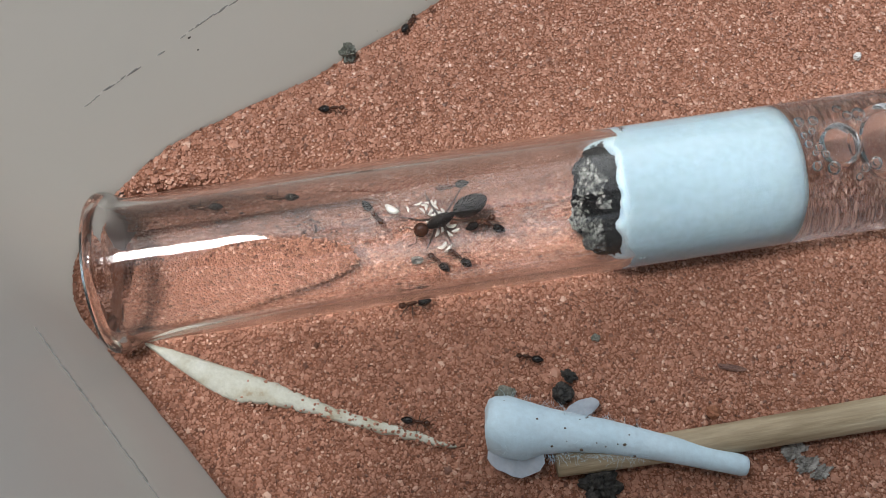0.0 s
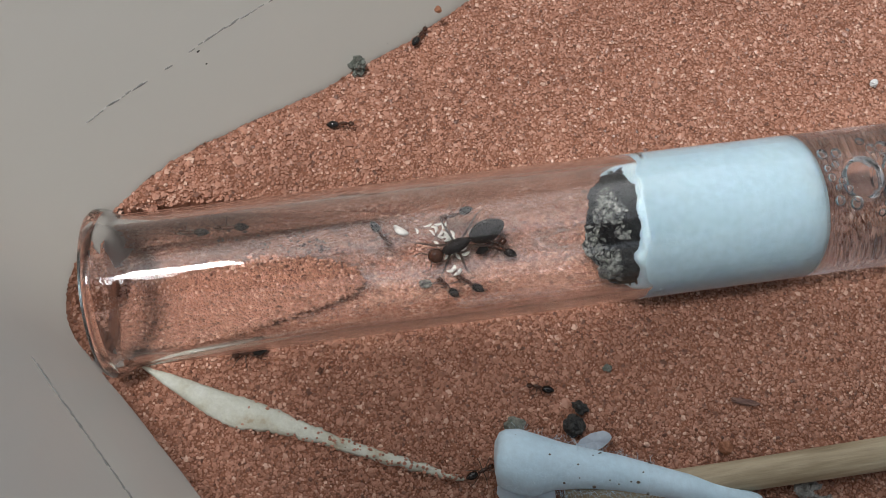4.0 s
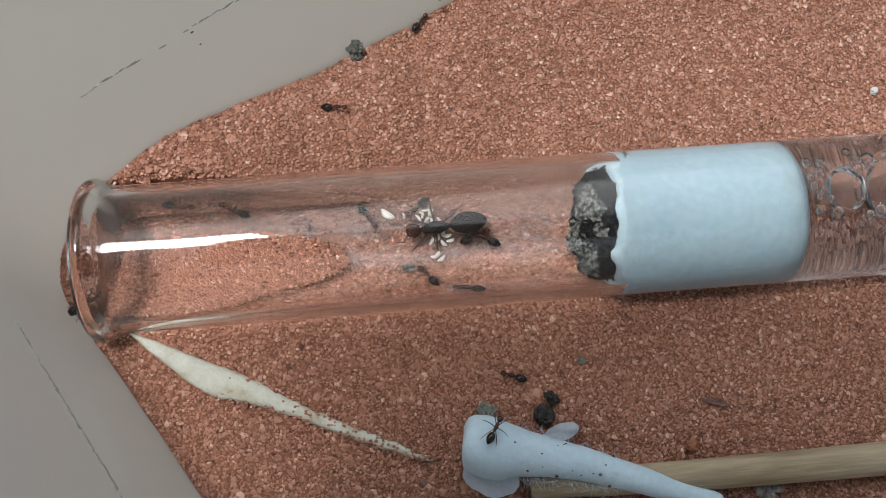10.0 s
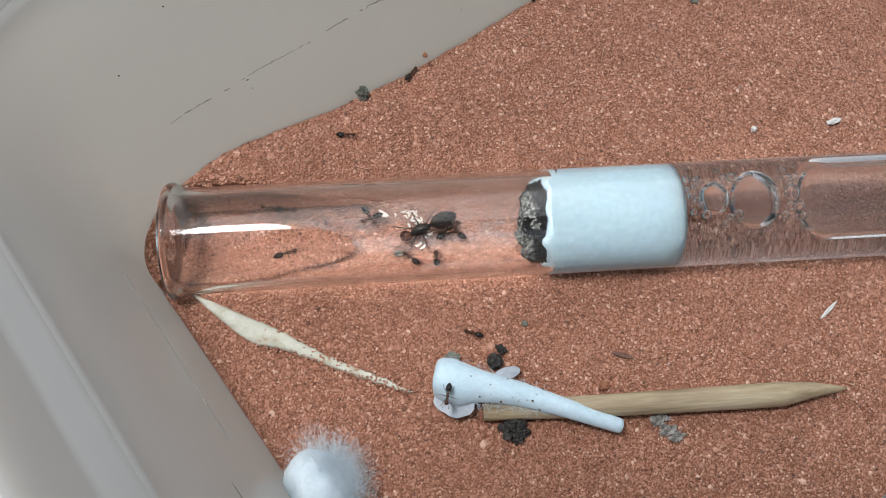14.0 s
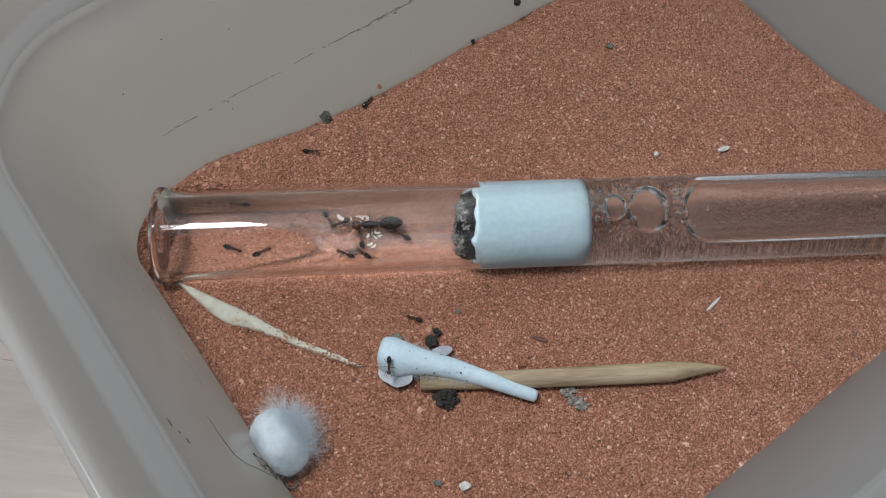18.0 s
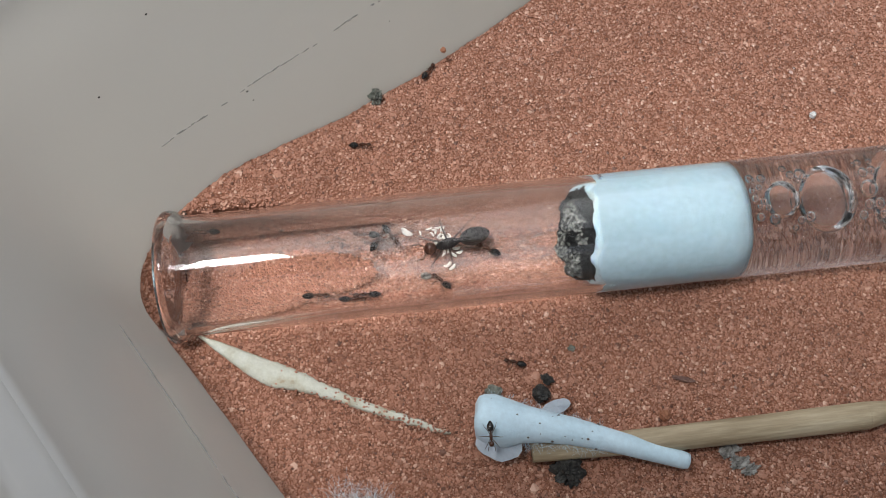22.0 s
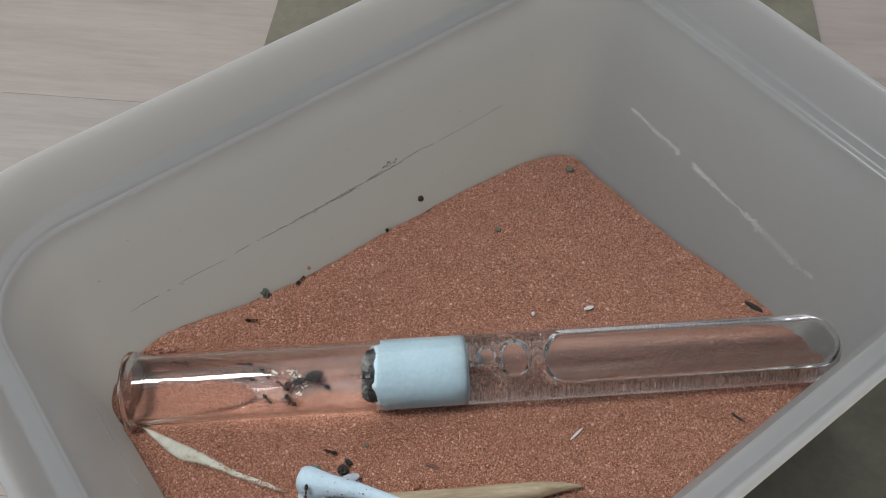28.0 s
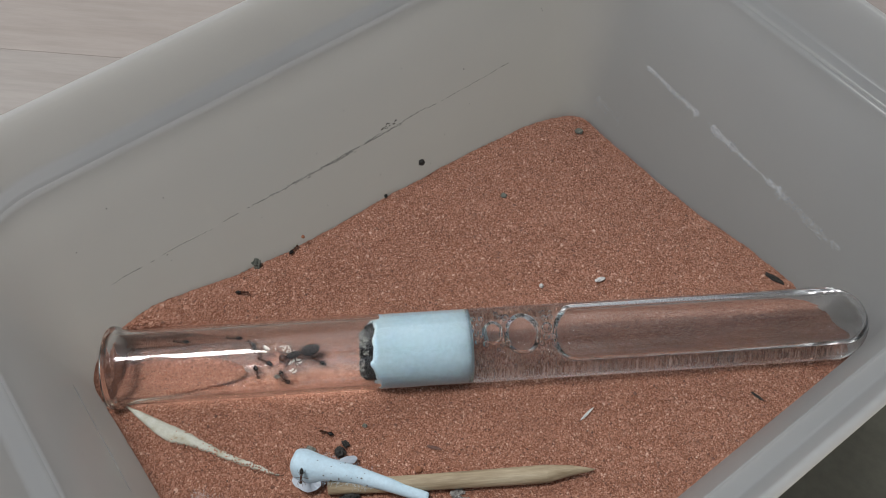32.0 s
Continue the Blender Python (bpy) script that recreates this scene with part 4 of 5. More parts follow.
def make_marks():
    """Dry traces of an old water line on three walls, as thin scales of dirt."""
    rng = random.Random(12)

    def scales(name, spots, wall, material, label, long=1.0):
        bm = bmesh.new()
        for a, z, r in spots:
            w = wall_out(z)
            if wall == "long":
                c, e1 = Vector((a, B1 + w - 0.012, z)), Vector((1, 0, 0))
            elif wall == "end":
                c, e1 = Vector((A1 + 0.87 * w - 0.012, a, z)), Vector((0, 1, 0))
            else:
                c, e1 = Vector((A0 - w + 0.012, a, z)), Vector((0, 1, 0))
            up = Vector((0, 0, 1))
            out = e1.cross(up)
            k = rng.randint(5, 8)
            ring = [(math.cos(6.283 * i / k) * r * long * rng.uniform(0.6, 1.4), math.sin(6.283 * i / k) * r * rng.uniform(0.5, 1.1)) for i in range(k)]
            va = [bm.verts.new(c + e1 * p + up * q + out * 0.004) for p, q in ring]
            vb = [bm.verts.new(c + e1 * p + up * q - out * 0.004) for p, q in ring]
            bm.faces.new(va), bm.faces.new(list(reversed(vb)))
            for i in range(k):
                bm.faces.new((va[i], vb[i], vb[(i + 1) % k], va[(i + 1) % k]))
        for v in bm.verts:
            x, y = uv_xy(v.co.x, v.co.y)
            v.co.x, v.co.y = x, y
        bmesh.ops.recalc_face_normals(bm, faces=bm.faces[:])
        return tagged(part(name, bm, material, smooth=False), label, "stain", kind="stuff")

    line = []
    for k in range(620):
        u = rng.uniform(1.3, 11.4)
        body = math.exp(-((u - 6.6) / 1.5) ** 2)
        gap = 0.25 if 2.3 < u < 2.6 or 3.5 < u < 4.0 else 1.0
        if rng.random() > gap * (0.35 + 0.65 * body):
            continue
        z = 2.37 + 0.05 * noise.noise((u * 1.3, 0, 0)) - 0.03 * body + rng.gauss(0, 0.006 + 0.03 * body) + 0.012 * (u - 6.5) * (u > 6.5) * (u < 9)
        line.append((u, z, rng.uniform(0.004, 0.010)))
    scales("wall_stain", line, "long", SCUFF, "thin grey waterline scuff on the box wall", 4.5)
    specks = [(8.0 + rng.uniform(-0.2, 0.2), 2.5 + rng.gauss(0, 0.03), rng.uniform(0.015, 0.03)) for _ in range(14)]
    specks += [(rng.uniform(0.8, 12.5), rng.uniform(0.6, 4.4), rng.uniform(0.006, 0.014)) for _ in range(20)]
    scales("wall_specks", specks, "long", DARK, "tiny dark specks on the box wall")
    white = []
    for k in range(3000):
        n = rng.uniform(-0.1, 4.3)
        clump = noise.noise((n * 2.3, 3, 0)) + 0.6 * noise.noise((n * 7.0, 1, 0))
        if rng.random() > 0.34 + 0.8 * clump:
            continue
        z = 2.32 - 0.075 * (4.3 - n) + 0.05 * noise.noise((n * 1.6, 3, 0)) + 0.03 * noise.noise((n * 6, 5, 0)) + rng.gauss(0, 0.03 + 0.07 * max(0.0, clump) * (n < 3.6))
        white.append((n, z, rng.uniform(0.008, 0.02) + 0.05 * max(0.0, clump) * rng.random() ** 2))
    for k in range(190):
        n = rng.choice((-1.5, -1.1, -0.75, -0.3, 0.0)) + rng.gauss(0, 0.13)
        white.append((n, 1.96 + 0.08 * n + rng.gauss(0, 0.07), rng.uniform(0.006, 0.025)))
    for k in range(40):
        white.append((rng.uniform(4.5, 5.5), 0.25 + rng.gauss(0, 0.09), rng.uniform(0.01, 0.03)))
    scales("lime_stain", white, "end", LIME, "white crusted lime waterline on the box wall")
    low = [(n, 2.2 + 0.04 * noise.noise((n * 1.7, 2, 0)) + rng.gauss(0, 0.011) + 0.07 * (4.7 - n), rng.uniform(0.004, 0.008)) for n in (rng.uniform(2.2, 4.8) for _ in range(170))]
    scales("wall_stain", low, "left", SCUFF, "faint grey waterline scuff on the box wall", 4.0)

    scales("wall_specks", [(1.24, 4.71, 0.05), (1.0, 4.51, 0.045), (1.12, 4.6, 0.02)], "left", DARK, "small dark specks high on the box wall")
    grime = [(rng.gauss(1.08, 0.12), rng.uniform(0.5, 1.7), rng.uniform(0.01, 0.03)) for _ in range(70)]
    scales("wall_grime", grime, "left", DARK, "dark grime between the cotton ball and the box wall")
    pts = []
    for n, z in ((1.55, 3.26), (1.3, 3.24), (1.1, 3.20), (0.92, 3.10), (0.84, 2.8), (0.83, 2.2), (0.84, 1.64), (0.88, 1.0), (0.94, 0.3)):
        pts.append((*uv_xy(A0 - wall_out(z) + 0.02, n), z))
    tagged(part("hair", rod(pts, [0.002, 0.0035, 0.004, 0.004, 0.004, 0.004, 0.004, 0.0035, 0.002], 6), DARK), "thin dark hair stuck on the box wall", "hair")


make_marks()

# ---- ants and brood ----
BLACK = plain("ant_black", [(0.3, (0.008, 0.007, 0.007)), (0.7, (0.020, 0.016, 0.014))], 1500, 0.08, 0.0)
BROWN = plain("ant_brown", [(0.3, (0.035, 0.013, 0.008)), (0.7, (0.08, 0.030, 0.015))], 1500, 0.15, 0.0)
LEG = plain("ant_leg", [(0.3, (0.03, 0.014, 0.009)), (0.7, (0.07, 0.032, 0.016))], 1500, 0.4, 0.1, 4000)
LARVA = plain("larva_white", [(0.3, (0.62, 0.60, 0.54)), (0.7, (0.74, 0.73, 0.68))], 900, 0.35, 0.15, 3000)


def egg(a, b, c, point=0.0, sub=3):
    bm = bmesh.new()
    bmesh.ops.create_icosphere(bm, subdivisions=sub, radius=1)
    for v in bm.verts:
        k = 1 - point * max(0.0, -v.co.x) ** 1.5
        v.co.y *= k
        v.co.z *= k
    bm.transform(Matrix.Diagonal((a, b, c, 1)))
    return bm


def bands(bm, a):
    """Slight steps between the plates of the hind body."""
    for v in bm.verts:
        k = 1 + 0.015 * math.sin(v.co.x / a * 9)
        v.co.y *= k
        v.co.z *= k
    return bm


def build_ant(name, label, category, group, L, gaster, thorax, head, hind_material, dead=False):
    """An ant facing +x with its middle at the origin; L is the body's length in centimetres."""
    ant = empty(name, pose(0, 0, 0))
    ga, gb = gaster
    ta, tb = thorax
    ha, hb = head
    xg, xh = -(ta + ga * 0.98) * 0.93, ta + ha * 0.85
    shift = -(xg - ga + xh + ha) / 2
    part("gaster", bands(egg(ga, gb, gb * 0.92, 0.2 if category == "queen ant" else 0.5), ga), hind_material, ant, "glossy black hind body", at=place(xg + shift, 0, 0.1 * gb))
    bm = egg(ta, tb, tb * 1.05, 0.5)
    bm2 = egg(ta * 0.16, tb * 0.45, tb * 0.6, 0, 2)
    bm2.transform(Matrix.Translation((-ta * 1.02, 0, -tb * 0.1)))
    me = bpy.data.meshes.new("tmp")
    bm2.to_mesh(me)
    bm2.free()
    bm.from_mesh(me)
    bpy.data.meshes.remove(me)
    part("thorax", bm, BLACK if category == "queen ant" else BROWN, ant, at=place(shift, 0, 0.02))
    skull = part("head", egg(ha, hb, hb * 0.75, 0.1), BROWN, ant, "dark brown head", at=place(xh + shift, 0, 0.01))
    leg = L * 0.47
    rng = random.Random(len(name) + int(L * 1000))
    for side in (-1, 1):
        for k, (x0, fan) in enumerate(((0.55, 38), (0.05, 88), (-0.5, 142))):
            w = radians(fan + rng.uniform(-9, 9)) * side
            dx, dy = math.cos(w), math.sin(w)
            s = 0.35 if dead else 1.0
            a = Vector((ta * x0 + shift, side * tb * 0.6, -tb * 0.4))
            b = a + Vector((dx * leg * 0.42 * s, dy * leg * 0.42 * s, leg * (0.18 if not dead else 0.05)))
            c = b + Vector((dx * leg * 0.34 * s, dy * leg * 0.34 * s, -leg * 0.30))
            e = c + Vector((dx * leg * 0.28 - 0.08 * leg, dy * leg * 0.2, -leg * 0.06))
            part("leg", rod([a, b, c, e], [L * 0.017, L * 0.015, L * 0.011, L * 0.006], 6), LEG, ant)
        a = Vector((xh + shift + ha * 0.7, side * hb * 0.35, 0.02))
        b = a + Vector((L * 0.08, side * L * 0.10, L * 0.03))
        c = b + Vector((L * 0.12, side * L * 0.0, -L * 0.06))
        part("antenna", rod([a, b, c], [L * 0.009, L * 0.009, L * 0.011], 6), LEG, skull, at=place(-xh - shift, 0, -0.01))
    return tagged(ant, label, category, group)


def ant_pose(x, y, z, h):
    """Feet on the glass where the place lies inside the tube, else on the level."""
    ya, za = tube_axis(x)
    up = Vector((0, ya - y, za - z))
    inside = up.length < 0.68 and x > -3.5
    up = up.normalized() if inside and up.length > 0.2 else Vector((0, 0, 1))
    if not inside:
        z = max(z, sand_z(x, y) + 0.07)
    f = Vector((math.cos(radians(h)), math.sin(radians(h)), 0))
    f = (f - up * f.dot(up)).normalized()
    m = Matrix((f, up.cross(f), up)).transposed().to_4x4()
    m.translation = Vector((x, y, z)) * CM
    return m


# seconds, place of the body's middle in centimetres, heading in degrees
QUEEN = [
    (0, 0.18, 5.35, 0.31, 213), (2, 0.18, 5.36, 0.31, 211), (4, 0.24, 5.33, 0.29, 213), (9, 0.18, 5.36, 0.31, 194), (13, 0.21, 5.29, 0.27, 215),
    (17, 0.22, 5.38, 0.32, 197), (19, 0.15, 5.38, 0.33, 193), (23, 0.21, 5.32, 0.29, 206), (26.2, 0.21, 5.31, 0.28, 207), (32, 0.23, 5.37, 0.31, 207),
]
MOUTH_ANT = [
    (0, -2.48, 5.2, 0.84, 192), (1, -2.61, 5.18, 0.68, 192), (2, -2.49, 5.21, 0.74, 202), (3, -2.55, 5.19, 0.69, 197), (4, -2.68, 5.17, 0.71, 187),
    (4.5, -2.64, 5.17, 0.66, 187), (6.5, -2.95, 5.12, 0.86, 187), (7, -2.95, 5.12, 0.72, 187), (7.5, -2.97, 5.12, 0.73, 187),
    (8, -3.06, 5.1, 0.81, 182), (8.5, -2.99, 5.12, 0.72, 117), (9, -2.89, 5.13, 0.69, 52), (9.5, -2.79, 5.15, 0.67, 12), (10, -2.73, 5.16, 0.72, 7),
    (10.5, -2.55, 5.19, 0.82, 7), (11, -2.46, 5.21, 0.72, 7), (11.5, -2.22, 5.25, 0.8, 7), (12, -2.02, 5.29, 0.75, 7), (12.5, -1.76, 5.34, 0.76, 7),
    (13, -1.52, 5.38, 0.72, -1), (14, -1.96, 5.25, 0.51, 7), (16.5, -2.03, 5.28, 0.64, 17), (17, -2.05, 5.28, 0.67, 47),
    (17.5, -2.1, 5.25, 0.93, 117), (18, -2.23, 5.25, 0.77, 177), (18.5, -2.31, 5.23, 0.83, 187), (19, -2.38, 5.22, 0.79, 187),
    (19.5, -2.5, 5.2, 0.69, 187), (20, -2.7, 5.17, 0.7, 187), (21, -2.85, 5.14, 0.68, 187), (22, -3.1, 5.1, 0.78, 187),
    (22.5, -3.15, 5.09, 0.75, 187), (23, -3.1, 5.1, 0.72, 187), (26.2, -2.64, 5.15, 0.93, 187), (32, -2.24, 5.24, 0.65, 187),
]
CROSSING_ANT = [
    (0, -1.67, 5.35, 0.79, 195), (1, -1.81, 5.27, 1, 195), (2, -1.98, 5.3, 0.8, 195), (3, -2.21, 5.26, 0.75, 197), (4, -2.27, 5.24, 0.72, 192),
    (4.5, -2.14, 5.23, 0.54, 177), (6.5, -2.18, 5.24, 0.6, 147), (7, -2.16, 5.22, 0.53, 137), (7.5, -2.15, 5.22, 0.54, 132),
    (8, -2.13, 5.21, 0.5, 132), (9, -2.15, 5.22, 0.52, 127), (9.5, -2.15, 5.23, 0.54, 117), (10, -2.15, 5.23, 0.54, 117), (11, -2.14, 5.21, 0.5, 117),
    (11.5, -2.1, 5.24, 0.56, 107), (12, -2.11, 5.21, 0.49, 107), (13, -2.09, 5.23, 0.53, 102), (14, -2.14, 5.23, 0.54, 157),
    (16.5, -3.3, 5.05, 0.64, 187), (17, -3.26, 5.06, 0.7, 207), (17.5, -2.85, 4.94, 0.31, 277), (18, -2.34, 4.61, 0.15, 347),
    (18.5, -2.49, 4.66, 0.15, 332), (19, -2.12, 4.28, 0.26, 367), (19.5, -2.11, 4.3, 0.25, 367), (20, -1.88, 4.2, 0.38, 372),
    (21, -1.22, 4.42, 0.27, 372), (21.5, -1.28, 4.33, 0.35, 367), (22, -1.13, 4.38, 0.32, 367), (22.5, -1.21, 4.38, 0.31, 367),
    (23, -1.18, 4.32, 0.37, 377), (23.5, -1.01, 4.34, 0.39, 382), (24, -0.76, 4.58, 0.22, 387), (24.5, -0.59, 4.62, 0.21, 347),
    (25, -0.96, 4.65, 0.17, 327), (26.2, -0.1, 4.84, 0.15, 297), (29, -0.08, 4.82, 0.16, 297), (32, -0.06, 4.84, 0.16, 297),
]
ENTERING_ANT = [
    (0, -0.2, 4.33, 0.15, 192), (1, -1.34, 4.13, 0.15, 194), (2, -1.89, 4.02, 0.15, 197), (3, -1.79, 3.96, 0.15, 197), (4, -2.02, 3.97, 0.15, 192),
    (4.5, -2.38, 3.92, 0.15, 197), (6.5, -2.94, 3.89, 0.15, 192), (7, -3.13, 3.94, 0.15, 197), (7.5, -3.23, 3.84, 0.62, 182),
    (8, -3.47, 3.74, 0.72, 147), (8.5, -3.56, 3.79, 0.72, 117), (9, -3.67, 3.84, 0.72, 102), (9.5, -3.75, 3.89, 0.72, 82),
    (10, -3.59, 3.98, 0.55, 47), (11, -3.59, 4.26, 0.17, 17), (11.5, -3.43, 4.24, 0.18, 12), (12, -3.23, 4.3, 0.17, 12),
    (12.5, -2.83, 4.37, 0.17, 17), (13, -2.56, 4.44, 0.16, 27), (13.5, -2.25, 4.49, 0.16, 12), (14, -1.91, 4.64, 0.14, 27),
    (14.5, -1.82, 4.66, 0.14, 27), (16.5, -1.72, 4.63, 0.15, 17), (17, -1.74, 4.63, 0.15, 22), (17.5, -1.75, 4.62, 0.15, 22),
    (18, -1.81, 4.6, 0.15, 37), (18.5, -1.72, 4.62, 0.15, 37), (19, -1.7, 4.48, 0.19, 42), (19.5, -1.7, 4.45, 0.2, 37), (20, -1.74, 4.39, 0.23, 27),
    (20.5, -1.72, 4.42, 0.22, 27), (21, -1.73, 4.46, 0.2, 27), (21.5, -1.71, 4.42, 0.22, 7), (22, -1.64, 4.43, 0.22, 7), (23, -1.26, 4.42, 0.26, -3),
    (23.5, -1.07, 4.48, 0.25, 27), (24, -1.02, 4.31, 0.43, 37), (24.5, -1.11, 4.31, 0.41, 27), (25, -1.13, 4.48, 0.24, 7),
    (26.2, -0.83, 4.49, 0.27, -23), (29, -0.52, 4.89, 0.13, -53), (32, -0.63, 4.9, 0.13, -63),
]
STILL_A = [
    (2, -0.71, 5.37, 0.34, -63),
]
STILL_B = [
    (2, 0.65, 5.29, 0.15, 157),
]
NURSE_A = [
    (2, 0.06, 4.79, 0.18, 127), (9, 0.04, 4.74, 0.2, 127), (13, 0.03, 4.74, 0.2, 132), (17, -0.01, 4.81, 0.17, 147), (19, 0.05, 4.78, 0.18, 137),
    (23, 0.03, 4.75, 0.19, 132),
]
NURSE_B = [
    (0, 0.2, 5.64, 0.53, -143), (2, 0.12, 5.62, 0.49, -143), (4, 0.12, 5.6, 0.46, -133), (6.5, 0.12, 5.63, 0.53, -133), (7, 0.08, 5.62, 0.52, -133),
    (8, -0.08, 5.56, 0.46, -123), (9, -0.15, 5.52, 0.42, -118), (10, -0.16, 5.51, 0.4, -113), (11, -0.23, 5.5, 0.4, -123),
    (12, -0.2, 5.48, 0.37, -133), (13, -0.32, 5.42, 0.32, -133), (14, -0.66, 5.34, 0.31, -143), (16.5, -0.64, 5.39, 0.36, -153),
    (17, -0.33, 5.47, 0.38, -143), (18, -0.47, 5.34, 0.28, -143), (19, -0.49, 5.39, 0.32, -143), (19.5, -0.66, 5.33, 0.29, -143),
    (20, -0.66, 5.33, 0.3, -143), (21, -0.69, 5.36, 0.33, -153), (21.5, -0.74, 5.35, 0.33, -163), (22, -1.03, 5.34, 0.38, -183),
    (22.5, -1.15, 5.4, 0.53, -193), (23, -1.39, 5.39, 0.65, -173), (23.5, -1.42, 5.39, 0.71, -168), (24, -1.54, 5.37, 0.71, -168),
    (24.5, -1.52, 5.38, 0.71, -173), (25, -1.62, 5.35, 0.85, -173), (26.2, -1.37, 5.4, 0.73, -163), (29, -1.1, 5.43, 0.6, -173),
    (32, -1.14, 5.44, 0.65, -178),
]
NURSE_C = [
    (0, 0.3, 4.85, 0.17, 132), (2, 0.27, 4.82, 0.18, 132), (4, 0.3, 4.84, 0.17, 142), (6.5, 0.44, 4.78, 0.22, 137), (7, 0.4, 4.76, 0.23, 132),
    (8, 0.44, 4.82, 0.2, 77), (8.5, 0.49, 4.79, 0.21, 7), (9, 0.49, 4.74, 0.25, -73), (9.5, 0.48, 4.61, 0.37, -143), (10, 0.5, 4.57, 0.43, -173),
    (10.5, 0.34, 4.51, 0.5, -188), (11, 0.27, 4.52, 0.45, -203), (12, 0.2, 4.57, 0.36, -203), (12.5, 0.33, 4.59, 0.37, -233),
    (13, 0.37, 4.73, 0.24, -283), (13.5, 0.41, 4.89, 0.16, -273), (14, 0.4, 4.79, 0.21, -263), (16.5, 0.23, 4.82, 0.18, -213),
    (17, 0.12, 4.77, 0.19, -193), (17.5, -0.04, 4.77, 0.18, -198), (18, -0.3, 4.75, 0.17, -203), (18.5, -0.43, 4.95, 0.13, -223),
    (19, -0.53, 4.95, 0.13, -208), (19.5, -0.56, 5, 0.14, -223), (20, -0.57, 5, 0.14, -223), (20.5, -0.71, 5.06, 0.16, -233),
    (21, -0.78, 5.07, 0.16, -213), (21.5, -0.95, 5.3, 0.32, -253), (22, -0.88, 5.28, 0.29, -293), (23, -0.54, 5.35, 0.3, -333),
    (24, -0.55, 5.35, 0.3, -333), (25, -0.49, 5.39, 0.32, -293), (26.2, -0.23, 5.17, 0.16, -233), (32, -0.49, 5.16, 0.17, -203),
]
NURSE_D = [
    (0, 0.53, 5.32, 0.16, 27), (17.5, 0.47, 5.23, 0.14, 47), (18, -0.07, 5.1, 0.14, 107), (18.5, -1.51, 5.14, 0.27, 127), (19, -1.3, 4.79, 0.14, 107),
    (19.5, -0.97, 4.53, 0.23, 157), (20, -0.9, 4.37, 0.37, 157), (20.5, -0.9, 4.45, 0.29, 157), (21, -0.99, 4.45, 0.28, 167),
    (21.5, -0.98, 4.49, 0.25, 187), (22, -0.95, 4.47, 0.27, 197), (23, -1.05, 4.35, 0.37, 207), (24, -0.76, 4.36, 0.42, 197),
    (26.2, -1.16, 4.97, 0.16, 187), (32, -0.79, 5.4, 0.4, 107),
]
SWAB_ANT = [
    (0, -0.17, 3.01, 0.1, -8), (2, 0.23, 2.87, 0.1, 7), (4, 0.43, 2.83, 0.1, 27), (4.5, 0.57, 2.79, 0.1, 47), (6.5, 0.81, 2.94, 0.3, 67),
    (7, 0.69, 2.87, 0.7, 87), (8, 0.81, 3.05, 0.7, 97), (9, 0.8, 3.12, 0.7, 97), (10, 0.86, 3.04, 0.7, 67), (10.5, 0.94, 3.05, 0.7, 7),
    (11, 0.84, 3.03, 0.7, -53), (11.5, 0.89, 2.93, 0.7, -83), (12, 0.88, 2.91, 0.7, -93), (12.5, 0.86, 2.8, 0.7, -108), (13, 0.81, 2.78, 0.7, -113),
    (14, 0.79, 2.64, 0.7, -93), (14.5, 0.78, 2.6, 0.7, -83), (17, 0.79, 2.6, 0.7, -83), (19, 0.77, 2.67, 0.7, -83), (23, 0.76, 2.68, 0.7, -83),
    (26.2, 0.82, 2.57, 0.7, -83), (32, 0.85, 2.57, 0.7, -83),
]


queen = build_ant("queen_ant", "large queen ant, black with a brown head, in the tube", "queen ant", "ants", 0.80, (0.215, 0.130), (0.185, 0.080), (0.09, 0.088), BLACK)
worker = build_ant("worker_ant", "small dark worker ant with a glossy pointed gaster", "ant", "ants", 0.36, (0.082, 0.050), (0.074, 0.025), (0.042, 0.037), BLACK)
dead = build_ant("dead_ant", "dead dark worker ant curled up on the sand", "ant", "ants", 0.28, (0.07, 0.045), (0.058, 0.022), (0.034, 0.03), BLACK, True)
walkers = [(queen, QUEEN), (worker, MOUTH_ANT)]
for rows in (CROSSING_ANT, ENTERING_ANT, STILL_A, STILL_B, NURSE_A, NURSE_B, NURSE_C, NURSE_D, SWAB_ANT):
    walkers.append((copy_thing(worker, pose(0, 0, 0)), rows))
for ob, rows in walkers:
    ob.matrix_world = ant_pose(*rows[0][1:])
walkers[-1][0].scale = (0.85, 0.85, 0.85)
dead.matrix_world = place(-1.2, 6.48, dune(-1.2, 6.48) + 0.06, 0, 0, 5)
for x, y, turn in ((1.08, 3.74, 170), (-0.36, 7.86, 60), (1.50, 9.72, 100)):
    copy_thing(dead, place(x, y, dune(x, y) + 0.07, 20, 0, turn))


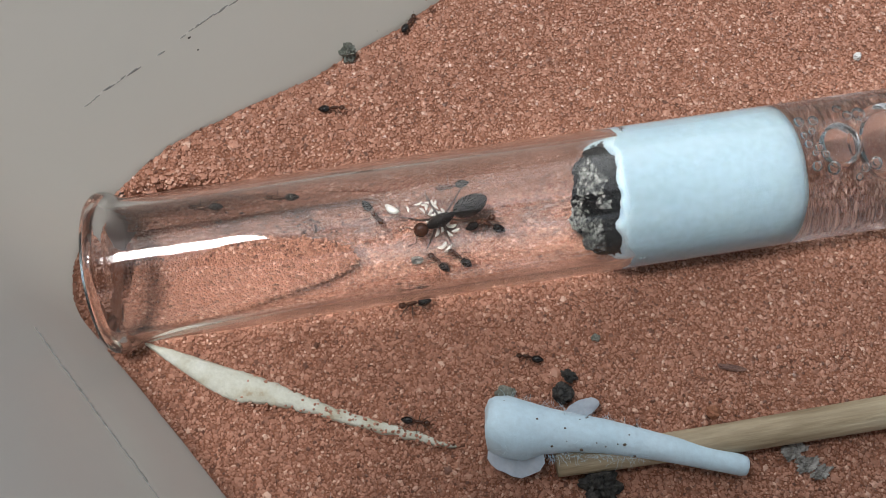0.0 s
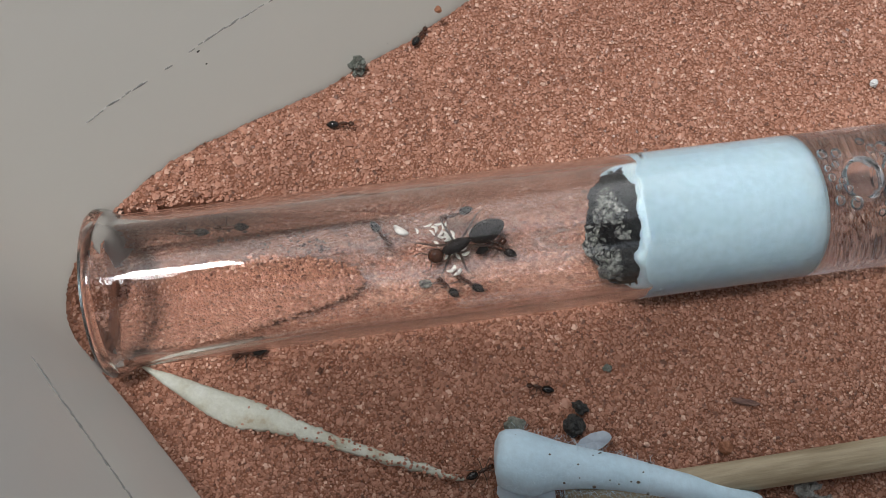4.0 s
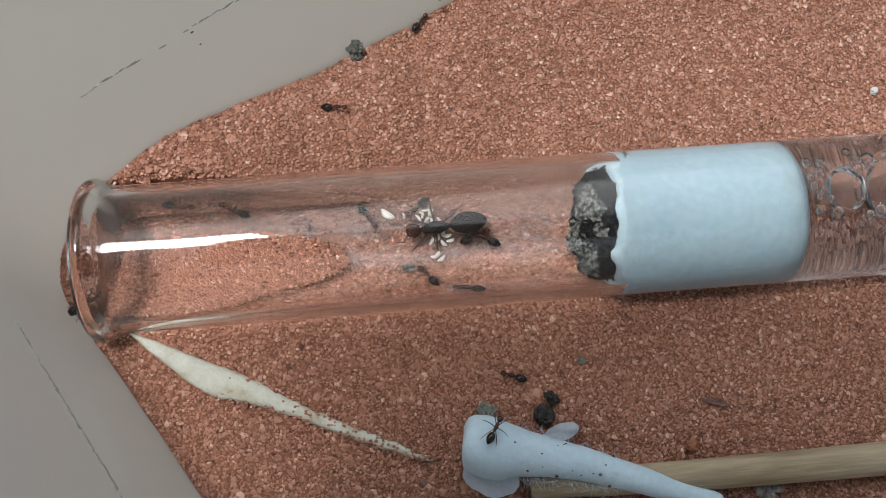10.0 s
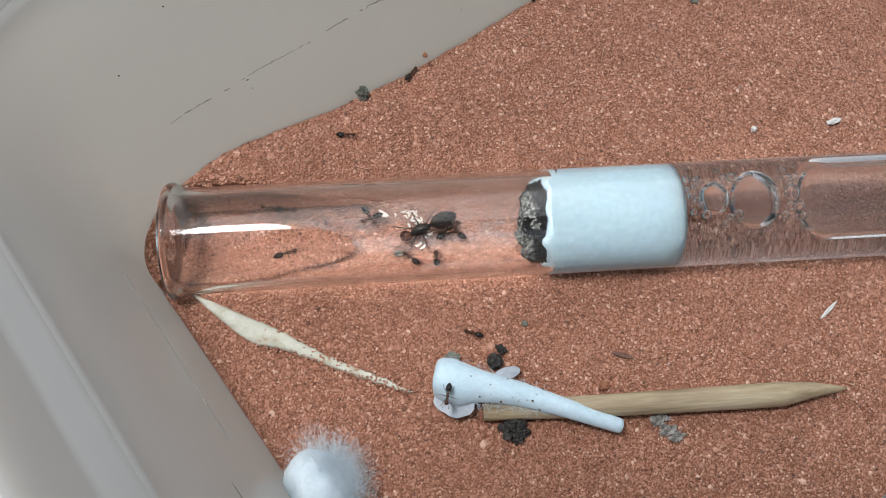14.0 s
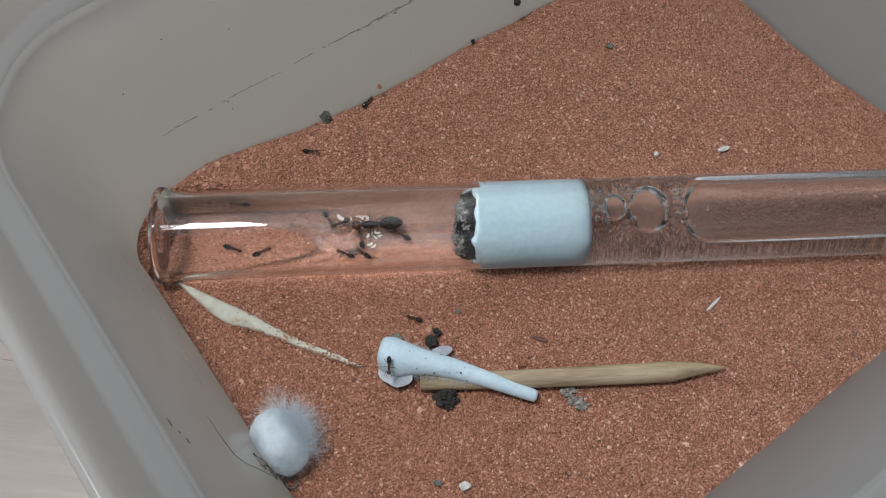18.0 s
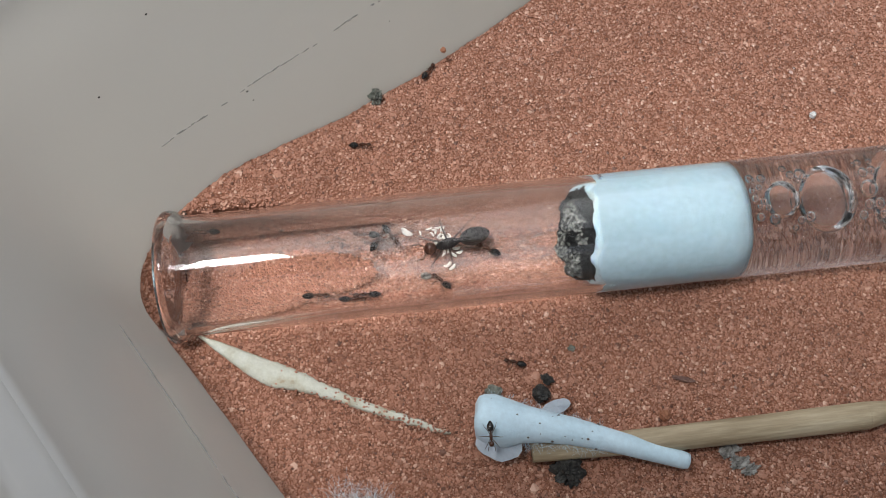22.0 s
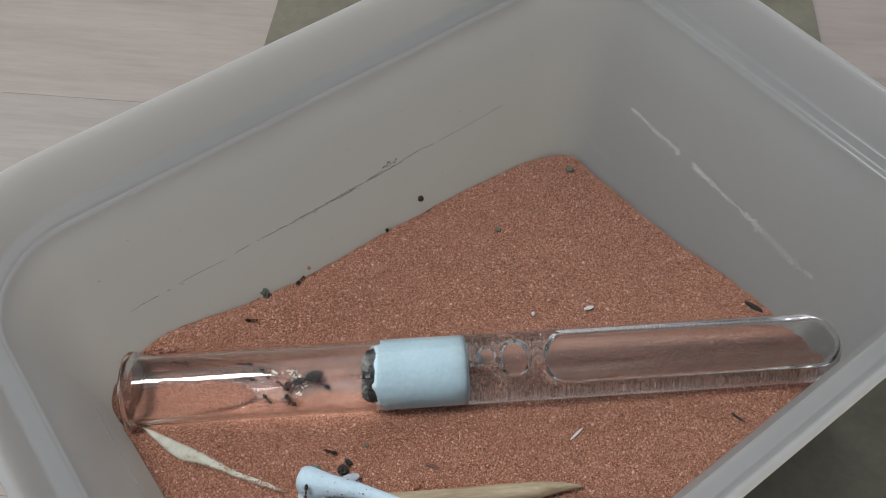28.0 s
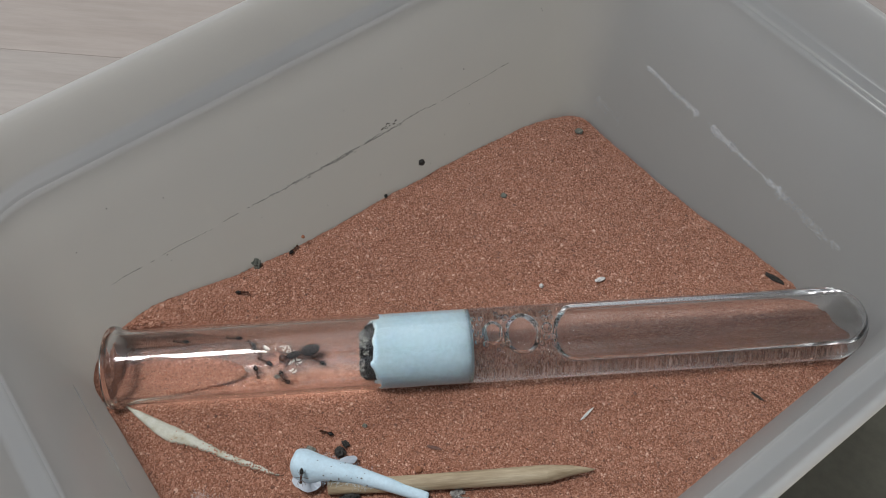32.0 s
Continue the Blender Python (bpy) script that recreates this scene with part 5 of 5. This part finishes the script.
def make_brood():
    rng = random.Random(3)

    def on_glass(x, y, lift):
        ya, za = tube_axis(x)
        r = R_IN - lift
        return za - math.sqrt(max(0.01, r * r - (y - ya) ** 2))

    def grub(x, y, a, b, turn, name="larva", label="small white ant larva lying on the glass", lift=0.04, dz=0.0):
        bm = egg(a, b, b * 0.9, 0.25, 2)
        for v in bm.verts:
            v.co.y += 0.25 * (v.co.x ** 2) / a
        ob = part(name, bm, LARVA)
        ob.matrix_world = place(x, y, on_glass(x, y, lift) + dz, rng.uniform(-15, 15), rng.uniform(-15, 15), turn)
        return tagged(ob, label, "larva", "ant brood")

    grub(-0.50, 5.41, 0.10, 0.045, -32, "cocoon", "translucent white ant pupa with a dark spot", 0.05)
    for k in range(22):
        x, y = 0.0 + rng.gauss(0, 0.085), 5.44 + rng.gauss(0, 0.055)
        grub(x, y, rng.uniform(0.035, 0.055), rng.uniform(0.014, 0.02), rng.uniform(0, 180), lift=0.03, dz=rng.uniform(0, 0.05))
    for x, y, turn in ((0.25, 5.23, 30), (0.17, 5.19, -50), (0.10, 5.25, 70), (0.20, 5.28, 10), (0.30, 5.47, 60), (0.12, 5.05, 55), (0.17, 5.00, 60), (0.09, 5.02, 20), (0.04, 5.2, 80)):
        grub(x, y, rng.uniform(0.05, 0.065), rng.uniform(0.02, 0.026), turn + rng.uniform(-15, 15))


make_brood()


def make_drift():
    """A thin tongue of loose sand on the glass inside the mouth, and specks of dirt along the far side."""
    rng = np.random.default_rng(9)
    base, tri = grain_shape()

    def sprinkle(name, spots, material, label, category):
        vs, fs = [], []
        for x, y, lift, r in spots:
            ya, za = tube_axis(x)
            q = R_IN - lift
            if abs(y - ya) > q - 0.02:
                continue
            z = za - math.sqrt(q * q - (y - ya) ** 2)
            k = base * (1 + rng.uniform(-0.28, 0.28, (len(base), 1))) * rng.uniform(0.75, 1.2, 3) * r + (x, y, z)
            fs += (tri + len(vs)).tolist()
            vs += (k * CM).tolist()
        me = bpy.data.meshes.new(name)
        me.from_pydata(vs, [], fs)
        me.polygons.foreach_set("use_smooth", np.zeros(len(fs), dtype=bool))
        me.materials.append(material)
        return tagged(new(name, me), label, category, kind="stuff")

    hi = ((-3.5, -3.0, -2.4, -1.8, -1.3, -1.0, -0.88), (4.70, 4.85, 4.96, 5.06, 5.07, 4.99, 4.86))
    lo = ((-3.5, -2.9, -2.24, -1.98, -1.7, -1.4, -1.1, -0.88), (3.9, 3.95, 4.09, 4.22, 4.38, 4.50, 4.66, 4.83))
    spots = []
    for _ in range(22000):
        x, y = rng.uniform(-3.42, -0.86), rng.uniform(3.9, 5.1)
        edge = 0.03 * rng.normal()
        if np.interp(x, *lo) + edge < y < np.interp(x, *hi) + edge:
            spots.append((x, y, 0.02 + 0.04 * rng.uniform(), 0.0180 * math.exp(rng.normal(0, 0.24))))
    sprinkle("sand_drift", spots, GRAIN, "thin tongue of red sand inside the tube mouth", "sand")
    dirt = [(rng.uniform(-3.2, -1.0), rng.normal(5.22, 0.06) + 0.0, 0.012, rng.uniform(0.008, 0.02)) for _ in range(130)]
    sprinkle("dirt_specks", dirt, DARK, "fine dark dirt on the inside of the glass", "dirt")


make_drift()


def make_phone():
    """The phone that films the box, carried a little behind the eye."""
    # never in view; placed so that it shades the near sand from the lamp
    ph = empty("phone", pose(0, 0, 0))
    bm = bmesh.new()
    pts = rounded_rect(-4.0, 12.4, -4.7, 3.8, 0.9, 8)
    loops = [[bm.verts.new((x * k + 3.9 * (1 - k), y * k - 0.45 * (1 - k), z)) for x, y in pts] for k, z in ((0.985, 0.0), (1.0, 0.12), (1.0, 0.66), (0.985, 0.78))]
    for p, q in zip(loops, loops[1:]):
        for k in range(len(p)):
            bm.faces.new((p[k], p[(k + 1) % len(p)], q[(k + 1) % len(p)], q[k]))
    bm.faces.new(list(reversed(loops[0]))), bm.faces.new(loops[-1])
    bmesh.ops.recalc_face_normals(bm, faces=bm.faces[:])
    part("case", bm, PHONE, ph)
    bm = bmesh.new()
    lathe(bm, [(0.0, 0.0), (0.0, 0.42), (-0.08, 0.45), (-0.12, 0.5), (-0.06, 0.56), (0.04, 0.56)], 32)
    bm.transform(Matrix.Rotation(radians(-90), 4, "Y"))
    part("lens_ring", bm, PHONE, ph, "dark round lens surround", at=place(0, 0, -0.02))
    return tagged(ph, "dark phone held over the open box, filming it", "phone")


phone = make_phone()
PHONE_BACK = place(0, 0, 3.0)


def motions():
    for ob, rows in walkers:
        keys = [(t, ant_pose(x, y, z, h)) for t, x, y, z, h in rows]
        if keys[0][0] > 0:
            keys.insert(0, (0.0, keys[0][1]))
        if keys[-1][0] < 32:
            keys.append((32.0, keys[-1][1]))
        walk(ob, keys)
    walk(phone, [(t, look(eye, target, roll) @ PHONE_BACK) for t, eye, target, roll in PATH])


motions()
